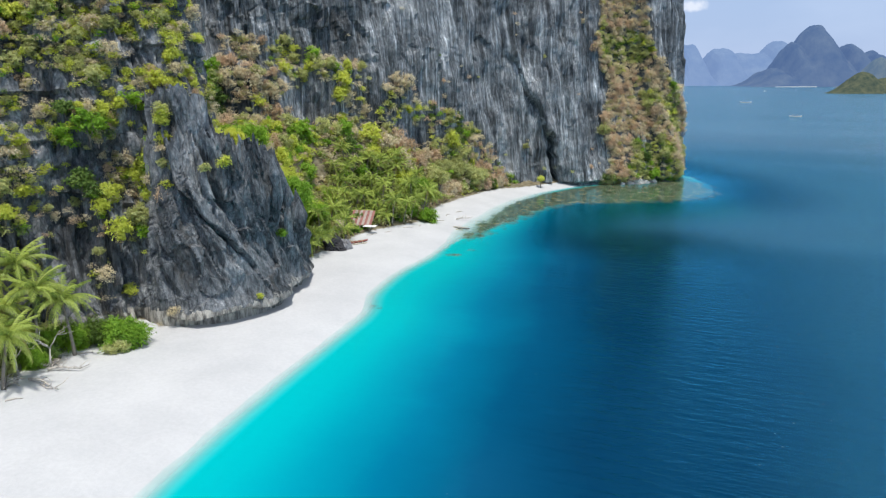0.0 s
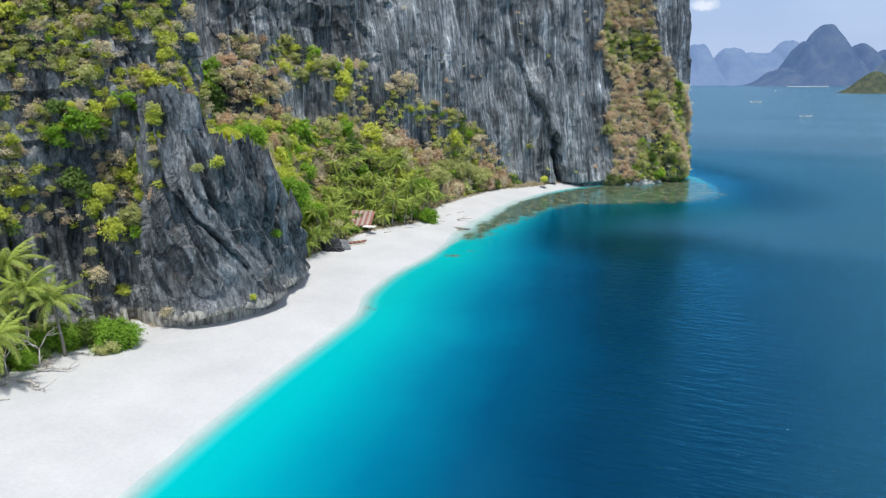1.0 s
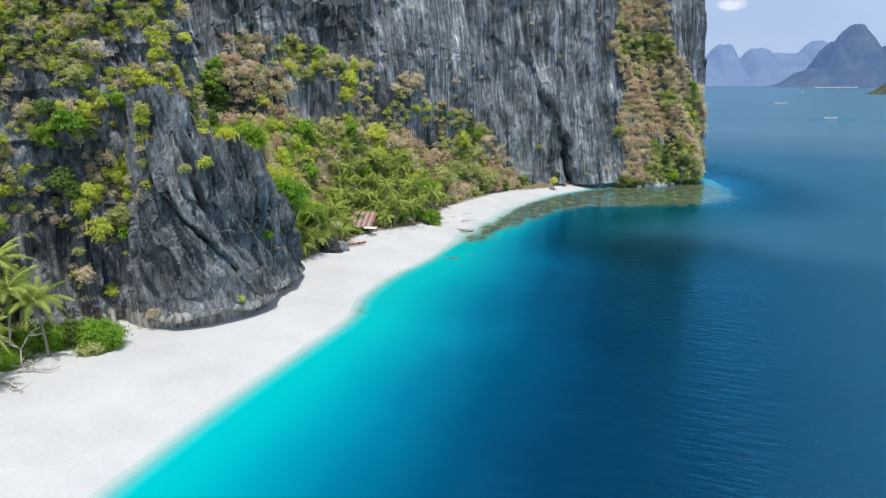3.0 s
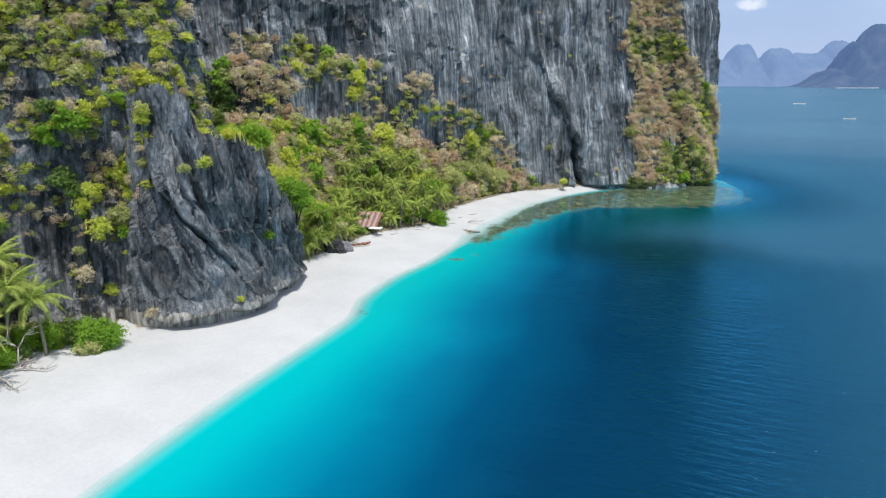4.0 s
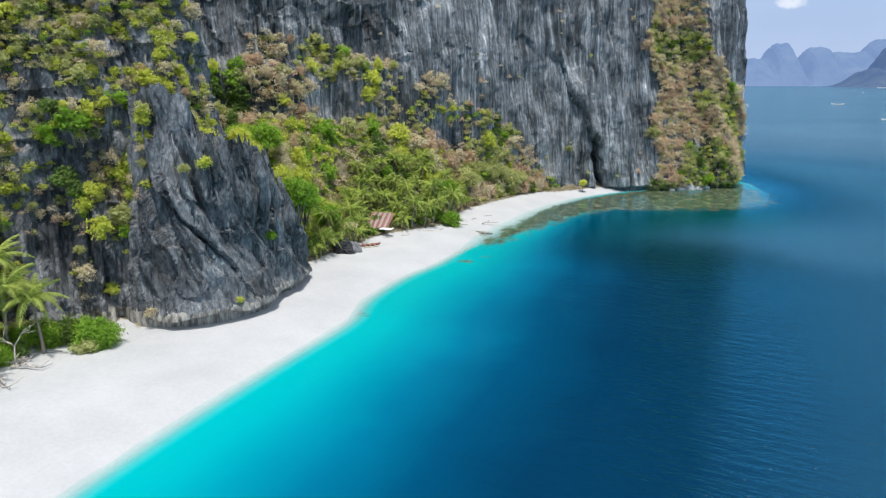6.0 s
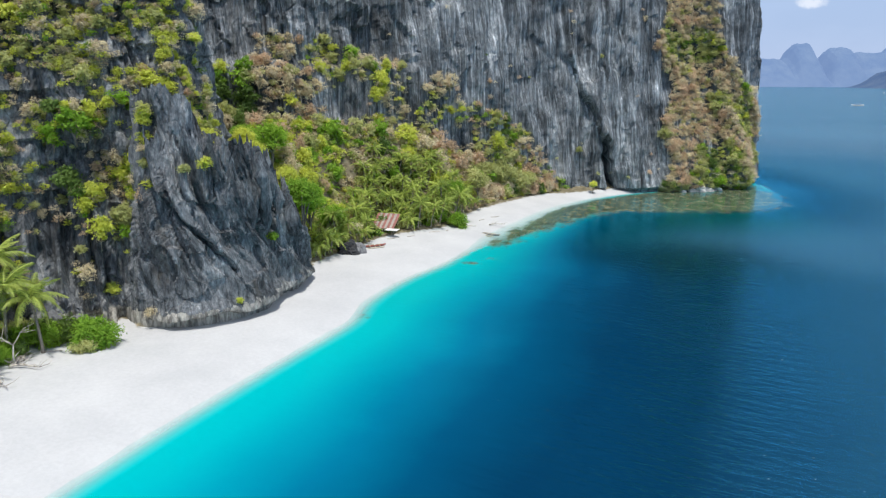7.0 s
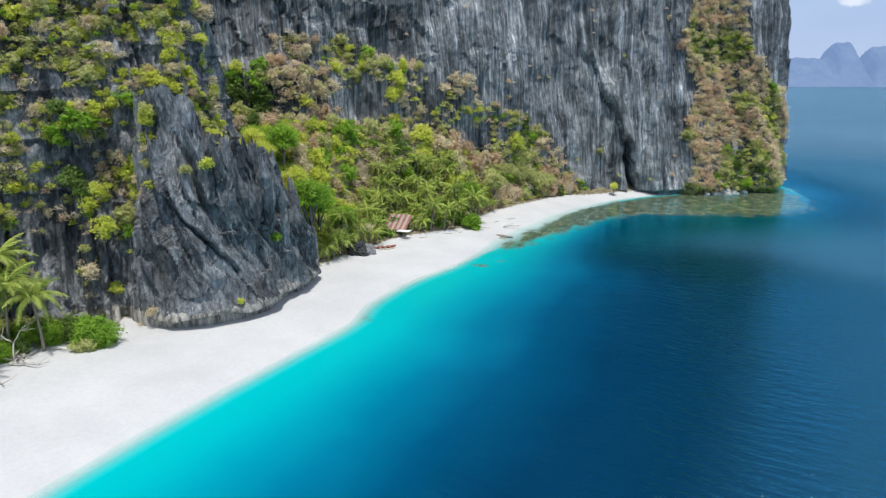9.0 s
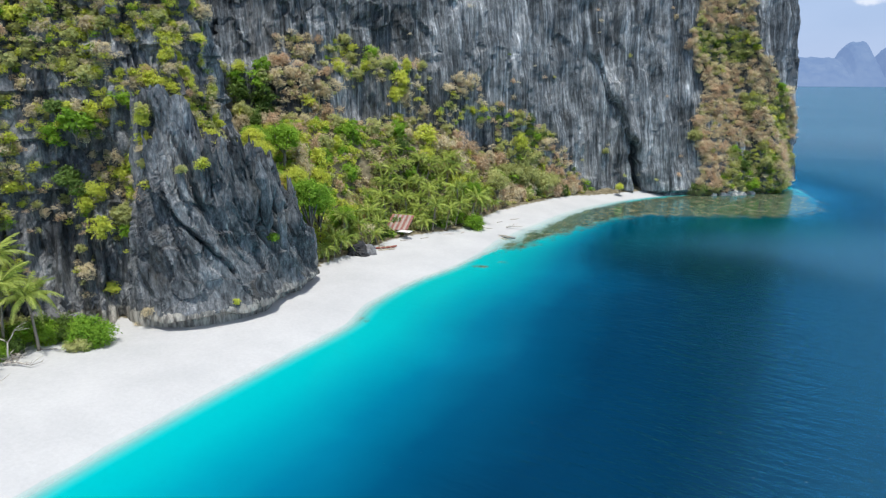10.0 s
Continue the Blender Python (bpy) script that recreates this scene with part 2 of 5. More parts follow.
    b.inputs["Specular IOR Level"].default_value = 0.25
    rough = math_node(n, l, "ADD", math_node(n, l, "MULTIPLY", streak, 0.9), math_node(n, l, "ADD", math_node(n, l, "MULTIPLY", fine, 0.8), math_node(n, l, "ADD", math_node(n, l, "MULTIPLY_ADD", crevice, 0.8 * slab, math_node(n, l, "MULTIPLY", slab_tone.outputs[1], slab)), math_node(n, l, "MULTIPLY", grain, 0.25))))
    bump_node(n, l, rough, 1.0, relief, b)
    return m


ROCK_NEAR = rock_material("dark_limestone", (0.042, 0.046, 0.050), (0.108, 0.117, 0.124), (0.215, 0.226, 0.233), (0.46, 0.465, 0.46), 0.38, True, 0.55, 0.7, 0.50, 0.40, relief=0.5, slab=0.30)
ROCK_FAR = rock_material("streaked_limestone", (0.066, 0.075, 0.081), (0.165, 0.183, 0.194), (0.33, 0.352, 0.364), (0.66, 0.675, 0.675), 0.60, False, 0.80, 0.6, 0.62, 0.25, (1.5, 0.05), (0.30, 0.05), 0.8, 0.06, 0.5)


def sand_material():
    m, n, l, b = material("white_coral_sand")
    at = n.new("ShaderNodeTexCoord").outputs["Object"]
    big = noise_node(n, l, at, 0.12, 5, 0.6)
    fine = noise_node(n, l, at, 2.2, 7, 0.7)
    col = ramp_node(n, l, big, [(0.3, (0.445, 0.447, 0.443)), (0.7, (0.515, 0.515, 0.506))])
    col = mix_node(n, l, 1.0, col, ramp_node(n, l, fine, [(0.3, 0.93), (0.65, 1.03)]), "MULTIPLY")
    a = n.new("ShaderNodeAttribute")
    a.attribute_name = "soil"
    litter = ramp_node(n, l, noise_node(n, l, at, 0.9, 8, 0.7), [(0.3, (0.07, 0.06, 0.035)), (0.5, (0.17, 0.145, 0.09)), (0.7, (0.32, 0.28, 0.19))])
    edge = ramp_node(n, l, math_node(n, l, "ADD", a.outputs["Fac"], math_node(n, l, "MULTIPLY_ADD", noise_node(n, l, at, 0.8, 6, 0.7), 1.0, -0.5)), [(0.42, 0.0), (0.6, 1.0)])
    col = mix_node(n, l, edge, col, litter)
    l.new(col, b.inputs["Base Color"])
    b.inputs["Roughness"].default_value = 0.95
    b.inputs["Specular IOR Level"].default_value = 0.15
    bump_node(n, l, math_node(n, l, "ADD", fine, noise_node(n, l, at, 0.5, 4)), 0.25, 0.2, b)
    return m


SAND = sand_material()


def sea_material():
    """Clear tropical water over a steep sand slope: body colour by depth plus painted far glare, a bluish sky gloss on
    top.
    """
    m, n, l, b = material("sea_water")
    n.remove(b)
    at = n.new("ShaderNodeTexCoord").outputs["Object"]
    a_off, a_reef, a_weed = (n.new("ShaderNodeAttribute") for _ in range(3))
    a_off.attribute_name, a_reef.attribute_name, a_weed.attribute_name = "offshore", "reef", "seagrass"
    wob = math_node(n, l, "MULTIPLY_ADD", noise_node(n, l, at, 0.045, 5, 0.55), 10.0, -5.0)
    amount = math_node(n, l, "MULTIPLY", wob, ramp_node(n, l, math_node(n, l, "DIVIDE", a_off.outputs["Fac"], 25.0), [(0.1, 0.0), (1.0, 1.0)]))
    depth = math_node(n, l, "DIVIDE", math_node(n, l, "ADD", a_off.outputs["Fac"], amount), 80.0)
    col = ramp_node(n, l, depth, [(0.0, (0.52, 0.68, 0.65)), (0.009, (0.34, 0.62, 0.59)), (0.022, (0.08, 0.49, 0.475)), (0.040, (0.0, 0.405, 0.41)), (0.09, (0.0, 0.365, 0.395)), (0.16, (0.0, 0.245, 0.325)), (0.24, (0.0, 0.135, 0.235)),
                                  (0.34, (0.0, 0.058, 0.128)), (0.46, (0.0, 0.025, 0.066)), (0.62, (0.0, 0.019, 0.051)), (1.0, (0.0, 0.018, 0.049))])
    ledge = ramp_node(n, l, a_weed.outputs["Fac"], [(0.0, 0.0), (1.0, 1.0)])
    col = mix_node(n, l, ledge, col, (0.0, 0.058, 0.074))
    # paler offshore: sky reflection and far haze put into the body colour
    far_glare = ramp_node(n, l, math_node(n, l, "DIVIDE", a_off.outputs["Fac"], 2500.0), [(0.020, 0.0), (0.042, 0.6), (0.3, 1.0)])
    col = mix_node(n, l, far_glare, col, (0.045, 0.125, 0.188))
    # darker oval of water off the reef
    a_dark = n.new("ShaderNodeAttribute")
    a_dark.attribute_name = "dark_oval"
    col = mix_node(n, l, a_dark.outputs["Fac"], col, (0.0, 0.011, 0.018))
    bed = noise_node(n, l, at, 1.0, 10, 0.74, (0.42, 0.26, 1))
    reef_col = ramp_node(n, l, bed, [(0.34, (0.034, 0.045, 0.026)), (0.48, (0.088, 0.105, 0.058)), (0.58, (0.150, 0.170, 0.100)), (0.68, (0.27, 0.29, 0.20))])
    ragged = noise_node(n, l, at, 1.0, 9, 0.72, (0.22, 0.10, 1))
    reef_fac = ramp_node(n, l, math_node(n, l, "ADD", a_reef.outputs["Fac"], math_node(n, l, "MULTIPLY_ADD", ragged, 1.7, -0.85)), [(0.30, 0.0), (0.70, 1.0)])
    col = mix_node(n, l, reef_fac, col, reef_col)
    # small pale flecks in patches, only well off the beach
    fleck = n.new("ShaderNodeTexVoronoi")
    fleck.inputs["Scale"].default_value = 0.85
    stretch = n.new("ShaderNodeMapping")
    stretch.inputs["Scale"].default_value = (0.55, 1.3, 1.0)
    l.new(at, stretch.inputs["Vector"]), l.new(stretch.outputs["Vector"], fleck.inputs["Vector"])
    gusts = ramp_node(n, l, noise_node(n, l, at, 0.035, 5, 0.6), [(0.48, 0.0), (0.60, 1.0)])
    pale_fleck = math_node(n, l, "MULTIPLY", ramp_node(n, l, fleck.outputs["Distance"], [(0.035, 1.0), (0.065, 0.0)]), math_node(n, l, "MULTIPLY", gusts, ramp_node(n, l, math_node(n, l, "DIVIDE", a_off.outputs["Fac"], 60.0), [(0.3, 0.0), (0.8, 0.55)])))
    col = mix_node(n, l, pale_fleck, col, (0.45, 0.60, 0.66))
    body, gloss, fresnel = n.new("ShaderNodeBsdfDiffuse"), n.new("ShaderNodeBsdfGlossy"), n.new("ShaderNodeFresnel")
    l.new(col, body.inputs["Color"])
    fresnel.inputs["IOR"].default_value = 1.33
    # wind slicks: long bands with the paler sky sheen put into the gloss colour
    drift = n.new("ShaderNodeMapping")
    drift.inputs["Rotation"].default_value = (0, 0, 0.45)
    l.new(at, drift.inputs["Vector"])
    slick = noise_node(n, l, drift.outputs["Vector"], 1.0, 5, 0.6, (0.004, 0.012, 1))
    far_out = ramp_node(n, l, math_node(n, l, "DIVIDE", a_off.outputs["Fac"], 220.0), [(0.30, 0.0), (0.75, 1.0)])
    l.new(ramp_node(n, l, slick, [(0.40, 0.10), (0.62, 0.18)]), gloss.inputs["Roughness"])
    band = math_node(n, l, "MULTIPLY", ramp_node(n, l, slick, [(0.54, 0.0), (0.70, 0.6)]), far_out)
    # gloss tint runs from blue to pale offshore, painting in the far sheen
    sheen_tint = mix_node(n, l, ramp_node(n, l, math_node(n, l, "DIVIDE", a_off.outputs["Fac"], 900.0), [(0.08, 0.0), (0.6, 1.0)]), (0.15, 0.74, 1.0), (0.74, 0.86, 0.94))
    l.new(mix_node(n, l, band, sheen_tint, (0.52, 0.80, 0.94)), gloss.inputs["Color"])
    wind = n.new("ShaderNodeMapping")
    wind.inputs["Rotation"].default_value = (0, 0, 0.36)
    l.new(at, wind.inputs["Vector"])
    w1 = noise_node(n, l, wind.outputs["Vector"], 1.0, 3, 0.5, (0.24, 0.92, 1))
    w2 = noise_node(n, l, wind.outputs["Vector"], 1.0, 5, 0.62, (0.8, 2.4, 1))
    breeze = math_node(n, l, "MULTIPLY_ADD", noise_node(n, l, at, 0.02, 4), 40.0, -20.0)
    calm = ramp_node(n, l, math_node(n, l, "DIVIDE", math_node(n, l, "ADD", a_off.outputs["Fac"], breeze), 100.0), [(0.30, 0.03), (0.50, 0.30), (0.78, 1.0)])
    wave = math_node(n, l, "MULTIPLY", math_node(n, l, "ADD", math_node(n, l, "MULTIPLY", w1, 1.0), math_node(n, l, "MULTIPLY", w2, 0.35)), calm)
    ripple = n.new("ShaderNodeBump")
    ripple.inputs["Strength"].default_value, ripple.inputs["Distance"].default_value = 1.0, 1.25
    l.new(wave, ripple.inputs["Height"])
    for node in (gloss, fresnel):
        l.new(ripple.outputs["Normal"], node.inputs["Normal"])
    water = n.new("ShaderNodeMixShader")
    l.new(fresnel.outputs[0], water.inputs[0])
    l.new(body.outputs[0], water.inputs[1])
    l.new(gloss.outputs[0], water.inputs[2])
    clear, mixer = n.new("ShaderNodeBsdfTransparent"), n.new("ShaderNodeMixShader")
    clear.inputs["Color"].default_value = (0.93, 0.995, 0.985, 1)
    murk = ramp_node(n, l, math_node(n, l, "DIVIDE", a_off.outputs["Fac"], 10.0), [(0.0, 0.0), (0.06, 0.25), (0.26, 1.0)])
    l.new(math_node(n, l, "MAXIMUM", murk, math_node(n, l, "MULTIPLY", reef_fac, 0.92)), mixer.inputs[0])
    l.new(clear.outputs[0], mixer.inputs[1])
    l.new(water.outputs[0], mixer.inputs[2])
    l.new(mixer.outputs[0], n["Material Output"].inputs["Surface"])
    return m


SEA = sea_material()


def leaf_material(name, low, high, shade=0.38, rough=0.6, gloss=0.25, single=0.55):
    m, n, l, b = material(name)
    info, geo = n.new("ShaderNodeObjectInfo"), n.new("ShaderNodeNewGeometry")
    mixv = math_node(n, l, "MULTIPLY_ADD", geo.outputs["Random Per Island"], single, math_node(n, l, "MULTIPLY", info.outputs["Random"], 1 - single))
    col = ramp_node(n, l, mixv, [(0.05, low), (0.95, high)])
    l.new(col, b.inputs["Base Color"])
    b.inputs["Roughness"].default_value = rough
    b.inputs["Specular IOR Level"].default_value = gloss
    tr, mx = n.new("ShaderNodeBsdfTranslucent"), n.new("ShaderNodeMixShader")
    l.new(col, tr.inputs["Color"])
    mx.inputs[0].default_value = shade
    l.new(b.outputs[0], mx.inputs[1])
    l.new(tr.outputs[0], mx.inputs[2])
    l.new(mx.outputs[0], n["Material Output"].inputs["Surface"])
    return m


LEAF = {
    "lime": leaf_material("lime_leaves", (0.43, 0.49, 0.06), (0.80, 0.82, 0.17), 0.47),
    "green": leaf_material("green_leaves", (0.15, 0.30, 0.025), (0.40, 0.60, 0.07), 0.47),
    "dark": leaf_material("dark_leaves", (0.07, 0.13, 0.028), (0.20, 0.30, 0.06)),
    "olive": leaf_material("olive_leaves", (0.35, 0.38, 0.13), (0.66, 0.66, 0.29), 0.47),
    "dry": leaf_material("dry_leaves", (0.56, 0.47, 0.30), (0.86, 0.77, 0.54), 0.47),
    "rust": leaf_material("rusty_leaves", (0.52, 0.38, 0.24), (0.80, 0.62, 0.44), 0.47),
    "palm": leaf_material("palm_leaflets", (0.10, 0.175, 0.022), (0.66, 0.74, 0.18), 0.36, 0.45, 0.3, 0.34),
    "palm_old": leaf_material("yellowed_leaflets", (0.30, 0.26, 0.08), (0.50, 0.44, 0.17)),
}


def plain(name, low, high, rough=0.8, scale=3.0, stretch=None, metal=0.0):
    m, n, l, b = material(name)
    at = n.new("ShaderNodeTexCoord").outputs["Object"]
    f = noise_node(n, l, at, scale, 6, 0.65, stretch)
    l.new(ramp_node(n, l, f, [(0.3, low), (0.7, high)]), b.inputs["Base Color"])
    b.inputs["Roughness"].default_value, b.inputs["Metallic"].default_value = rough, metal
    bump_node(n, l, f, 0.4, 0.05, b)
    return m


BARK = plain("grey_bark", (0.10, 0.085, 0.07), (0.26, 0.23, 0.19), 0.9, 4.0)
DRY_BARK = plain("pale_dry_bark", (0.26, 0.23, 0.20), (0.46, 0.42, 0.37), 0.9, 4.0)
PALM_BARK = plain("palm_bark", (0.13, 0.11, 0.09), (0.30, 0.27, 0.22), 0.9, 3.0, (1, 1, 4))
DRIFT = plain("bleached_driftwood", (0.32, 0.28, 0.24), (0.60, 0.56, 0.50), 0.85, 3.0)
BOULDER = plain("black_boulder", (0.010, 0.010, 0.011), (0.045, 0.045, 0.048), 0.85, 1.4)
GREY_ROCK = plain("grey_boulder_rock", (0.10, 0.10, 0.105), (0.28, 0.28, 0.28), 0.9, 1.3)
PALE_ROCK = plain("pale_shore_rock", (0.30, 0.29, 0.27), (0.62, 0.60, 0.56), 0.9, 1.2)
WHITE_PAINT = plain("white_boat_paint", (0.70, 0.70, 0.69), (0.84, 0.84, 0.83), 0.4)
BLUE_CLOTH = plain("grey_blue_awning", (0.14, 0.18, 0.22), (0.22, 0.27, 0.31), 0.8)
BAMBOO = plain("pale_bamboo", (0.40, 0.34, 0.22), (0.58, 0.51, 0.36), 0.6)
RED_SHEET = plain("faded_red_sheet", (0.20, 0.075, 0.06), (0.34, 0.15, 0.12), 0.8, 1.6)
CREAM_SHEET = plain("weathered_cream_sheet", (0.24, 0.20, 0.17), (0.42, 0.36, 0.31), 0.8, 1.6)
CANVAS = plain("white_canvas", (0.66, 0.64, 0.61), (0.82, 0.80, 0.77), 0.85, 1.0)
RED_PAINT = plain("dull_red_paint", (0.22, 0.06, 0.045), (0.36, 0.12, 0.09), 0.6)
GREY_PAINT = plain("weathered_grey_planks", (0.16, 0.165, 0.16), (0.34, 0.34, 0.32), 0.8)


def distance_material(name, low, high, haze_glow, amount, scale=0.012):
    """Wooded hills kilometres off; the haze of bright sea air is put in as emission."""
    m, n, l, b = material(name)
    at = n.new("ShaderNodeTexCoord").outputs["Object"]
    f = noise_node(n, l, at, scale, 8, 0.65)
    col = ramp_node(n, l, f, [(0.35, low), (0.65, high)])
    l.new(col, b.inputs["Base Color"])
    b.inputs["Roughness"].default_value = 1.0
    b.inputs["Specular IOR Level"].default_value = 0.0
    b.inputs["Emission Color"].default_value = (*haze_glow, 1)
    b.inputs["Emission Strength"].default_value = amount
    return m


# blue haze painted on by emission, weakest on the islet
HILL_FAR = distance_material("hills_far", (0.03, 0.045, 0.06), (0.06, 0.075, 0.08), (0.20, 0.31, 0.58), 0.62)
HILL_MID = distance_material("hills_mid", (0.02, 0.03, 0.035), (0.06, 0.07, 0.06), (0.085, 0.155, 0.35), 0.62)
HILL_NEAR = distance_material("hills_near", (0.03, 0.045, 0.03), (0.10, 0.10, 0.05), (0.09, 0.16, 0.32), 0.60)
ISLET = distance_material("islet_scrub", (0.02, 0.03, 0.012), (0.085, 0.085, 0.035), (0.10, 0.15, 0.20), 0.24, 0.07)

# ---- plan ----
SHORE = curve_through([(-70, -60), (-38, 10), (-31, 36), (-28.6, 53), (-26.3, 65), (-23.2, 78), (-20.4, 88.5), (-17.2, 101), (-17.2, 111), (-14.2, 124.5),
                       (-9.2, 137), (-6.2, 149), (-4.0, 163), (2.2, 182), (7.0, 196), (14, 210), (24, 224), (42, 240), (58, 249), (70, 256), (73, 275), (66, 330)], 6)
EDGE = curve_through([(-100, -60), (-68, 30), (-56, 62), (-53, 78), (-47.6, 88), (-40, 95.5), (-33, 102), (-30.5, 112), (-29.5, 127), (-27, 136.5),
                      (-22, 151), (-12, 165), (-7.5, 186), (6, 213), (16, 222), (42, 245), (70, 262), (60, 330)], 6)
REEF_EDGE = curve_through([(-70, -60), (-38, 10), (-31, 36), (-28.6, 53), (-26.3, 65), (-23.2, 78), (-20.4, 88.5), (-17.2, 101), (-17.2, 111), (-14.2, 124.5),
                           (-8, 137), (-2.5, 151), (3.5, 162), (11, 176), (19, 189), (29, 199), (43, 202), (58, 204.5), (70, 213), (77, 230), (78, 252), (75, 275), (68, 330)], 6)
FAR_FOOT = [(-95, 140), (-70, 150), (-50, 160), (-38, 172), (-25, 186), (-12, 203), (0, 217), (10, 225), (19, 228.8), (30, 232), (42, 236.8), (57, 245)]


def ground_height(x, y):
    """Sea bed, beach, and the scree that climbs to the cliffs."""
    shore, inner = line_distance(x, y, SHORE), line_distance(x, y, EDGE)
    beach = np.where(shore > 0, 1.75 * (1 - np.exp(-shore / 6.5)), np.maximum(0.24 * shore, -9))
    rise = np.clip(inner, 0, 60)
    slope = 0.20 + 0.75 * smooth(-30, -42, x) * smooth(95, 118, y)
    to_cliff = -line_distance(x, y, FAR_FOOT)
    scree = np.interp(x, [-60, -40, -22, -8, 4, 12], [24, 21, 16, 9, 4, 0]) * smooth(17, 0, to_cliff)
    lift = np.maximum(np.minimum(rise * slope, 17), scree * smooth(0, 14, inner))
    bumps = (fbm(x * 0.22, y * 0.22, 0, 4, 5) - 0.5) * np.where(inner > 0, np.minimum(2.2, 0.15 * rise), 0) + (fbm(x * 0.3, y * 0.3, 3, 3, 9) - 0.5) * 0.16
    return beach + lift + bumps


# ---- ground and sea ----
gx = np.concatenate([np.linspace(-140, -64, 40)[:-1], np.linspace(-64, 30, 120)[:-1], np.linspace(30, 130, 50)])
gy = np.concatenate([np.linspace(-70, 40, 40)[:-1], np.linspace(40, 235, 240)[:-1], np.linspace(235, 340, 40)])
GX, GY = np.meshgrid(gx, gy, indexing="ij")
GZ = ground_height(GX, GY)
ground = new("ground", mesh_of("ground", np.stack([GX, GY, GZ], -1).reshape(-1, 3), grid_faces(len(gx), len(gy)), SAND))
soil = ground.data.attributes.new("soil", "FLOAT", "POINT")
soil.data.foreach_set("value", smooth(-1.2, 3.0, line_distance(GX, GY, EDGE)).ravel().astype(np.float32))
tagged(ground, "white coral sand beach with litter under the trees", "beach", kind="structure")

far_steps = np.geomspace(4, 4600, 26)
sx = np.concatenate([-70 - far_steps[::-1], np.linspace(-70, 130, 180), 130 + far_steps])
sy = np.concatenate([-20 - far_steps[::-1], np.linspace(-20, 300, 260), 300 + far_steps])
SX, SY = np.meshgrid(sx, sy, indexing="ij")
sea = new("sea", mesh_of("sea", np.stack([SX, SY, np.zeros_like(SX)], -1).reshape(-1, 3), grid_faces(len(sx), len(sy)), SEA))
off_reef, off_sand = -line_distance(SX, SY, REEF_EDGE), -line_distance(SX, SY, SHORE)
reefy = smooth(135, 165, SY)


def blurred(field, reach, passes=2):
    """A field evened out over its grid."""
    for _ in range(passes):
        for axis in (0, 1):
            pad = [(reach, reach) if k == axis else (0, 0) for k in (0, 1)]
            run = np.cumsum(np.insert(np.pad(field, pad, mode="edge"), 0, 0, axis), axis)
            wide = 2 * reach + 1
            field = (np.take(run, range(wide, run.shape[axis]), axis) - np.take(run, range(run.shape[axis] - wide), axis)) / wide
    return field


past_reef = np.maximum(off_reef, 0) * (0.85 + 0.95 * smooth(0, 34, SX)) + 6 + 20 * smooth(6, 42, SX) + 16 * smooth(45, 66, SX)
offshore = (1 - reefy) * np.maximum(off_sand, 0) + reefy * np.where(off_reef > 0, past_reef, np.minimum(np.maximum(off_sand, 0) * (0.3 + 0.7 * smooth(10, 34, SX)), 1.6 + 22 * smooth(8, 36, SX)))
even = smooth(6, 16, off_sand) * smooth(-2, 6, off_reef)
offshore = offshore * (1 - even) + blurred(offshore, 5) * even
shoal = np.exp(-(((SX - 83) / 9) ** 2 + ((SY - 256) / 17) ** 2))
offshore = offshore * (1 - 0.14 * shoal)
flat = smooth(9.0, -8.0, off_reef) * smooth(137, 152, SY) * smooth(0.0, 6, off_sand) * (1 - 0.62 * smooth(64, 92, SX))
for cx, cy, r in ((-15.6, 104.4, 0.9), (-14.7, 103.2, 0.7), (-3.6, 138.4, 1.3), (-0.4, 142.5, 1.0)):
    flat = np.maximum(flat, 0.74 * np.exp(-(((SX - cx) / (1.6 * r)) ** 2 + ((SY - cy) / r) ** 2)))
ledge = reefy * smooth(4, 34, SX) * smooth(-5, 3, off_reef) * smooth(52, 14, off_reef) * smooth(84, 62, SX) * 0.9
# oval that darkens the water colour, strongest at its centre
oval = 0.8 * np.exp(-(((SX - 39) / 19) ** 2 + ((SY - 149) / 15) ** 2) ** 1.2)
for key, values in (("offshore", offshore), ("reef", flat), ("seagrass", ledge), ("dark_oval", oval)):
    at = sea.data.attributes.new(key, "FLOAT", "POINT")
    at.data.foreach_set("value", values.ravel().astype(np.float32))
tagged(sea, "turquoise to deep blue tropical sea with small ripples", "water", kind="structure")


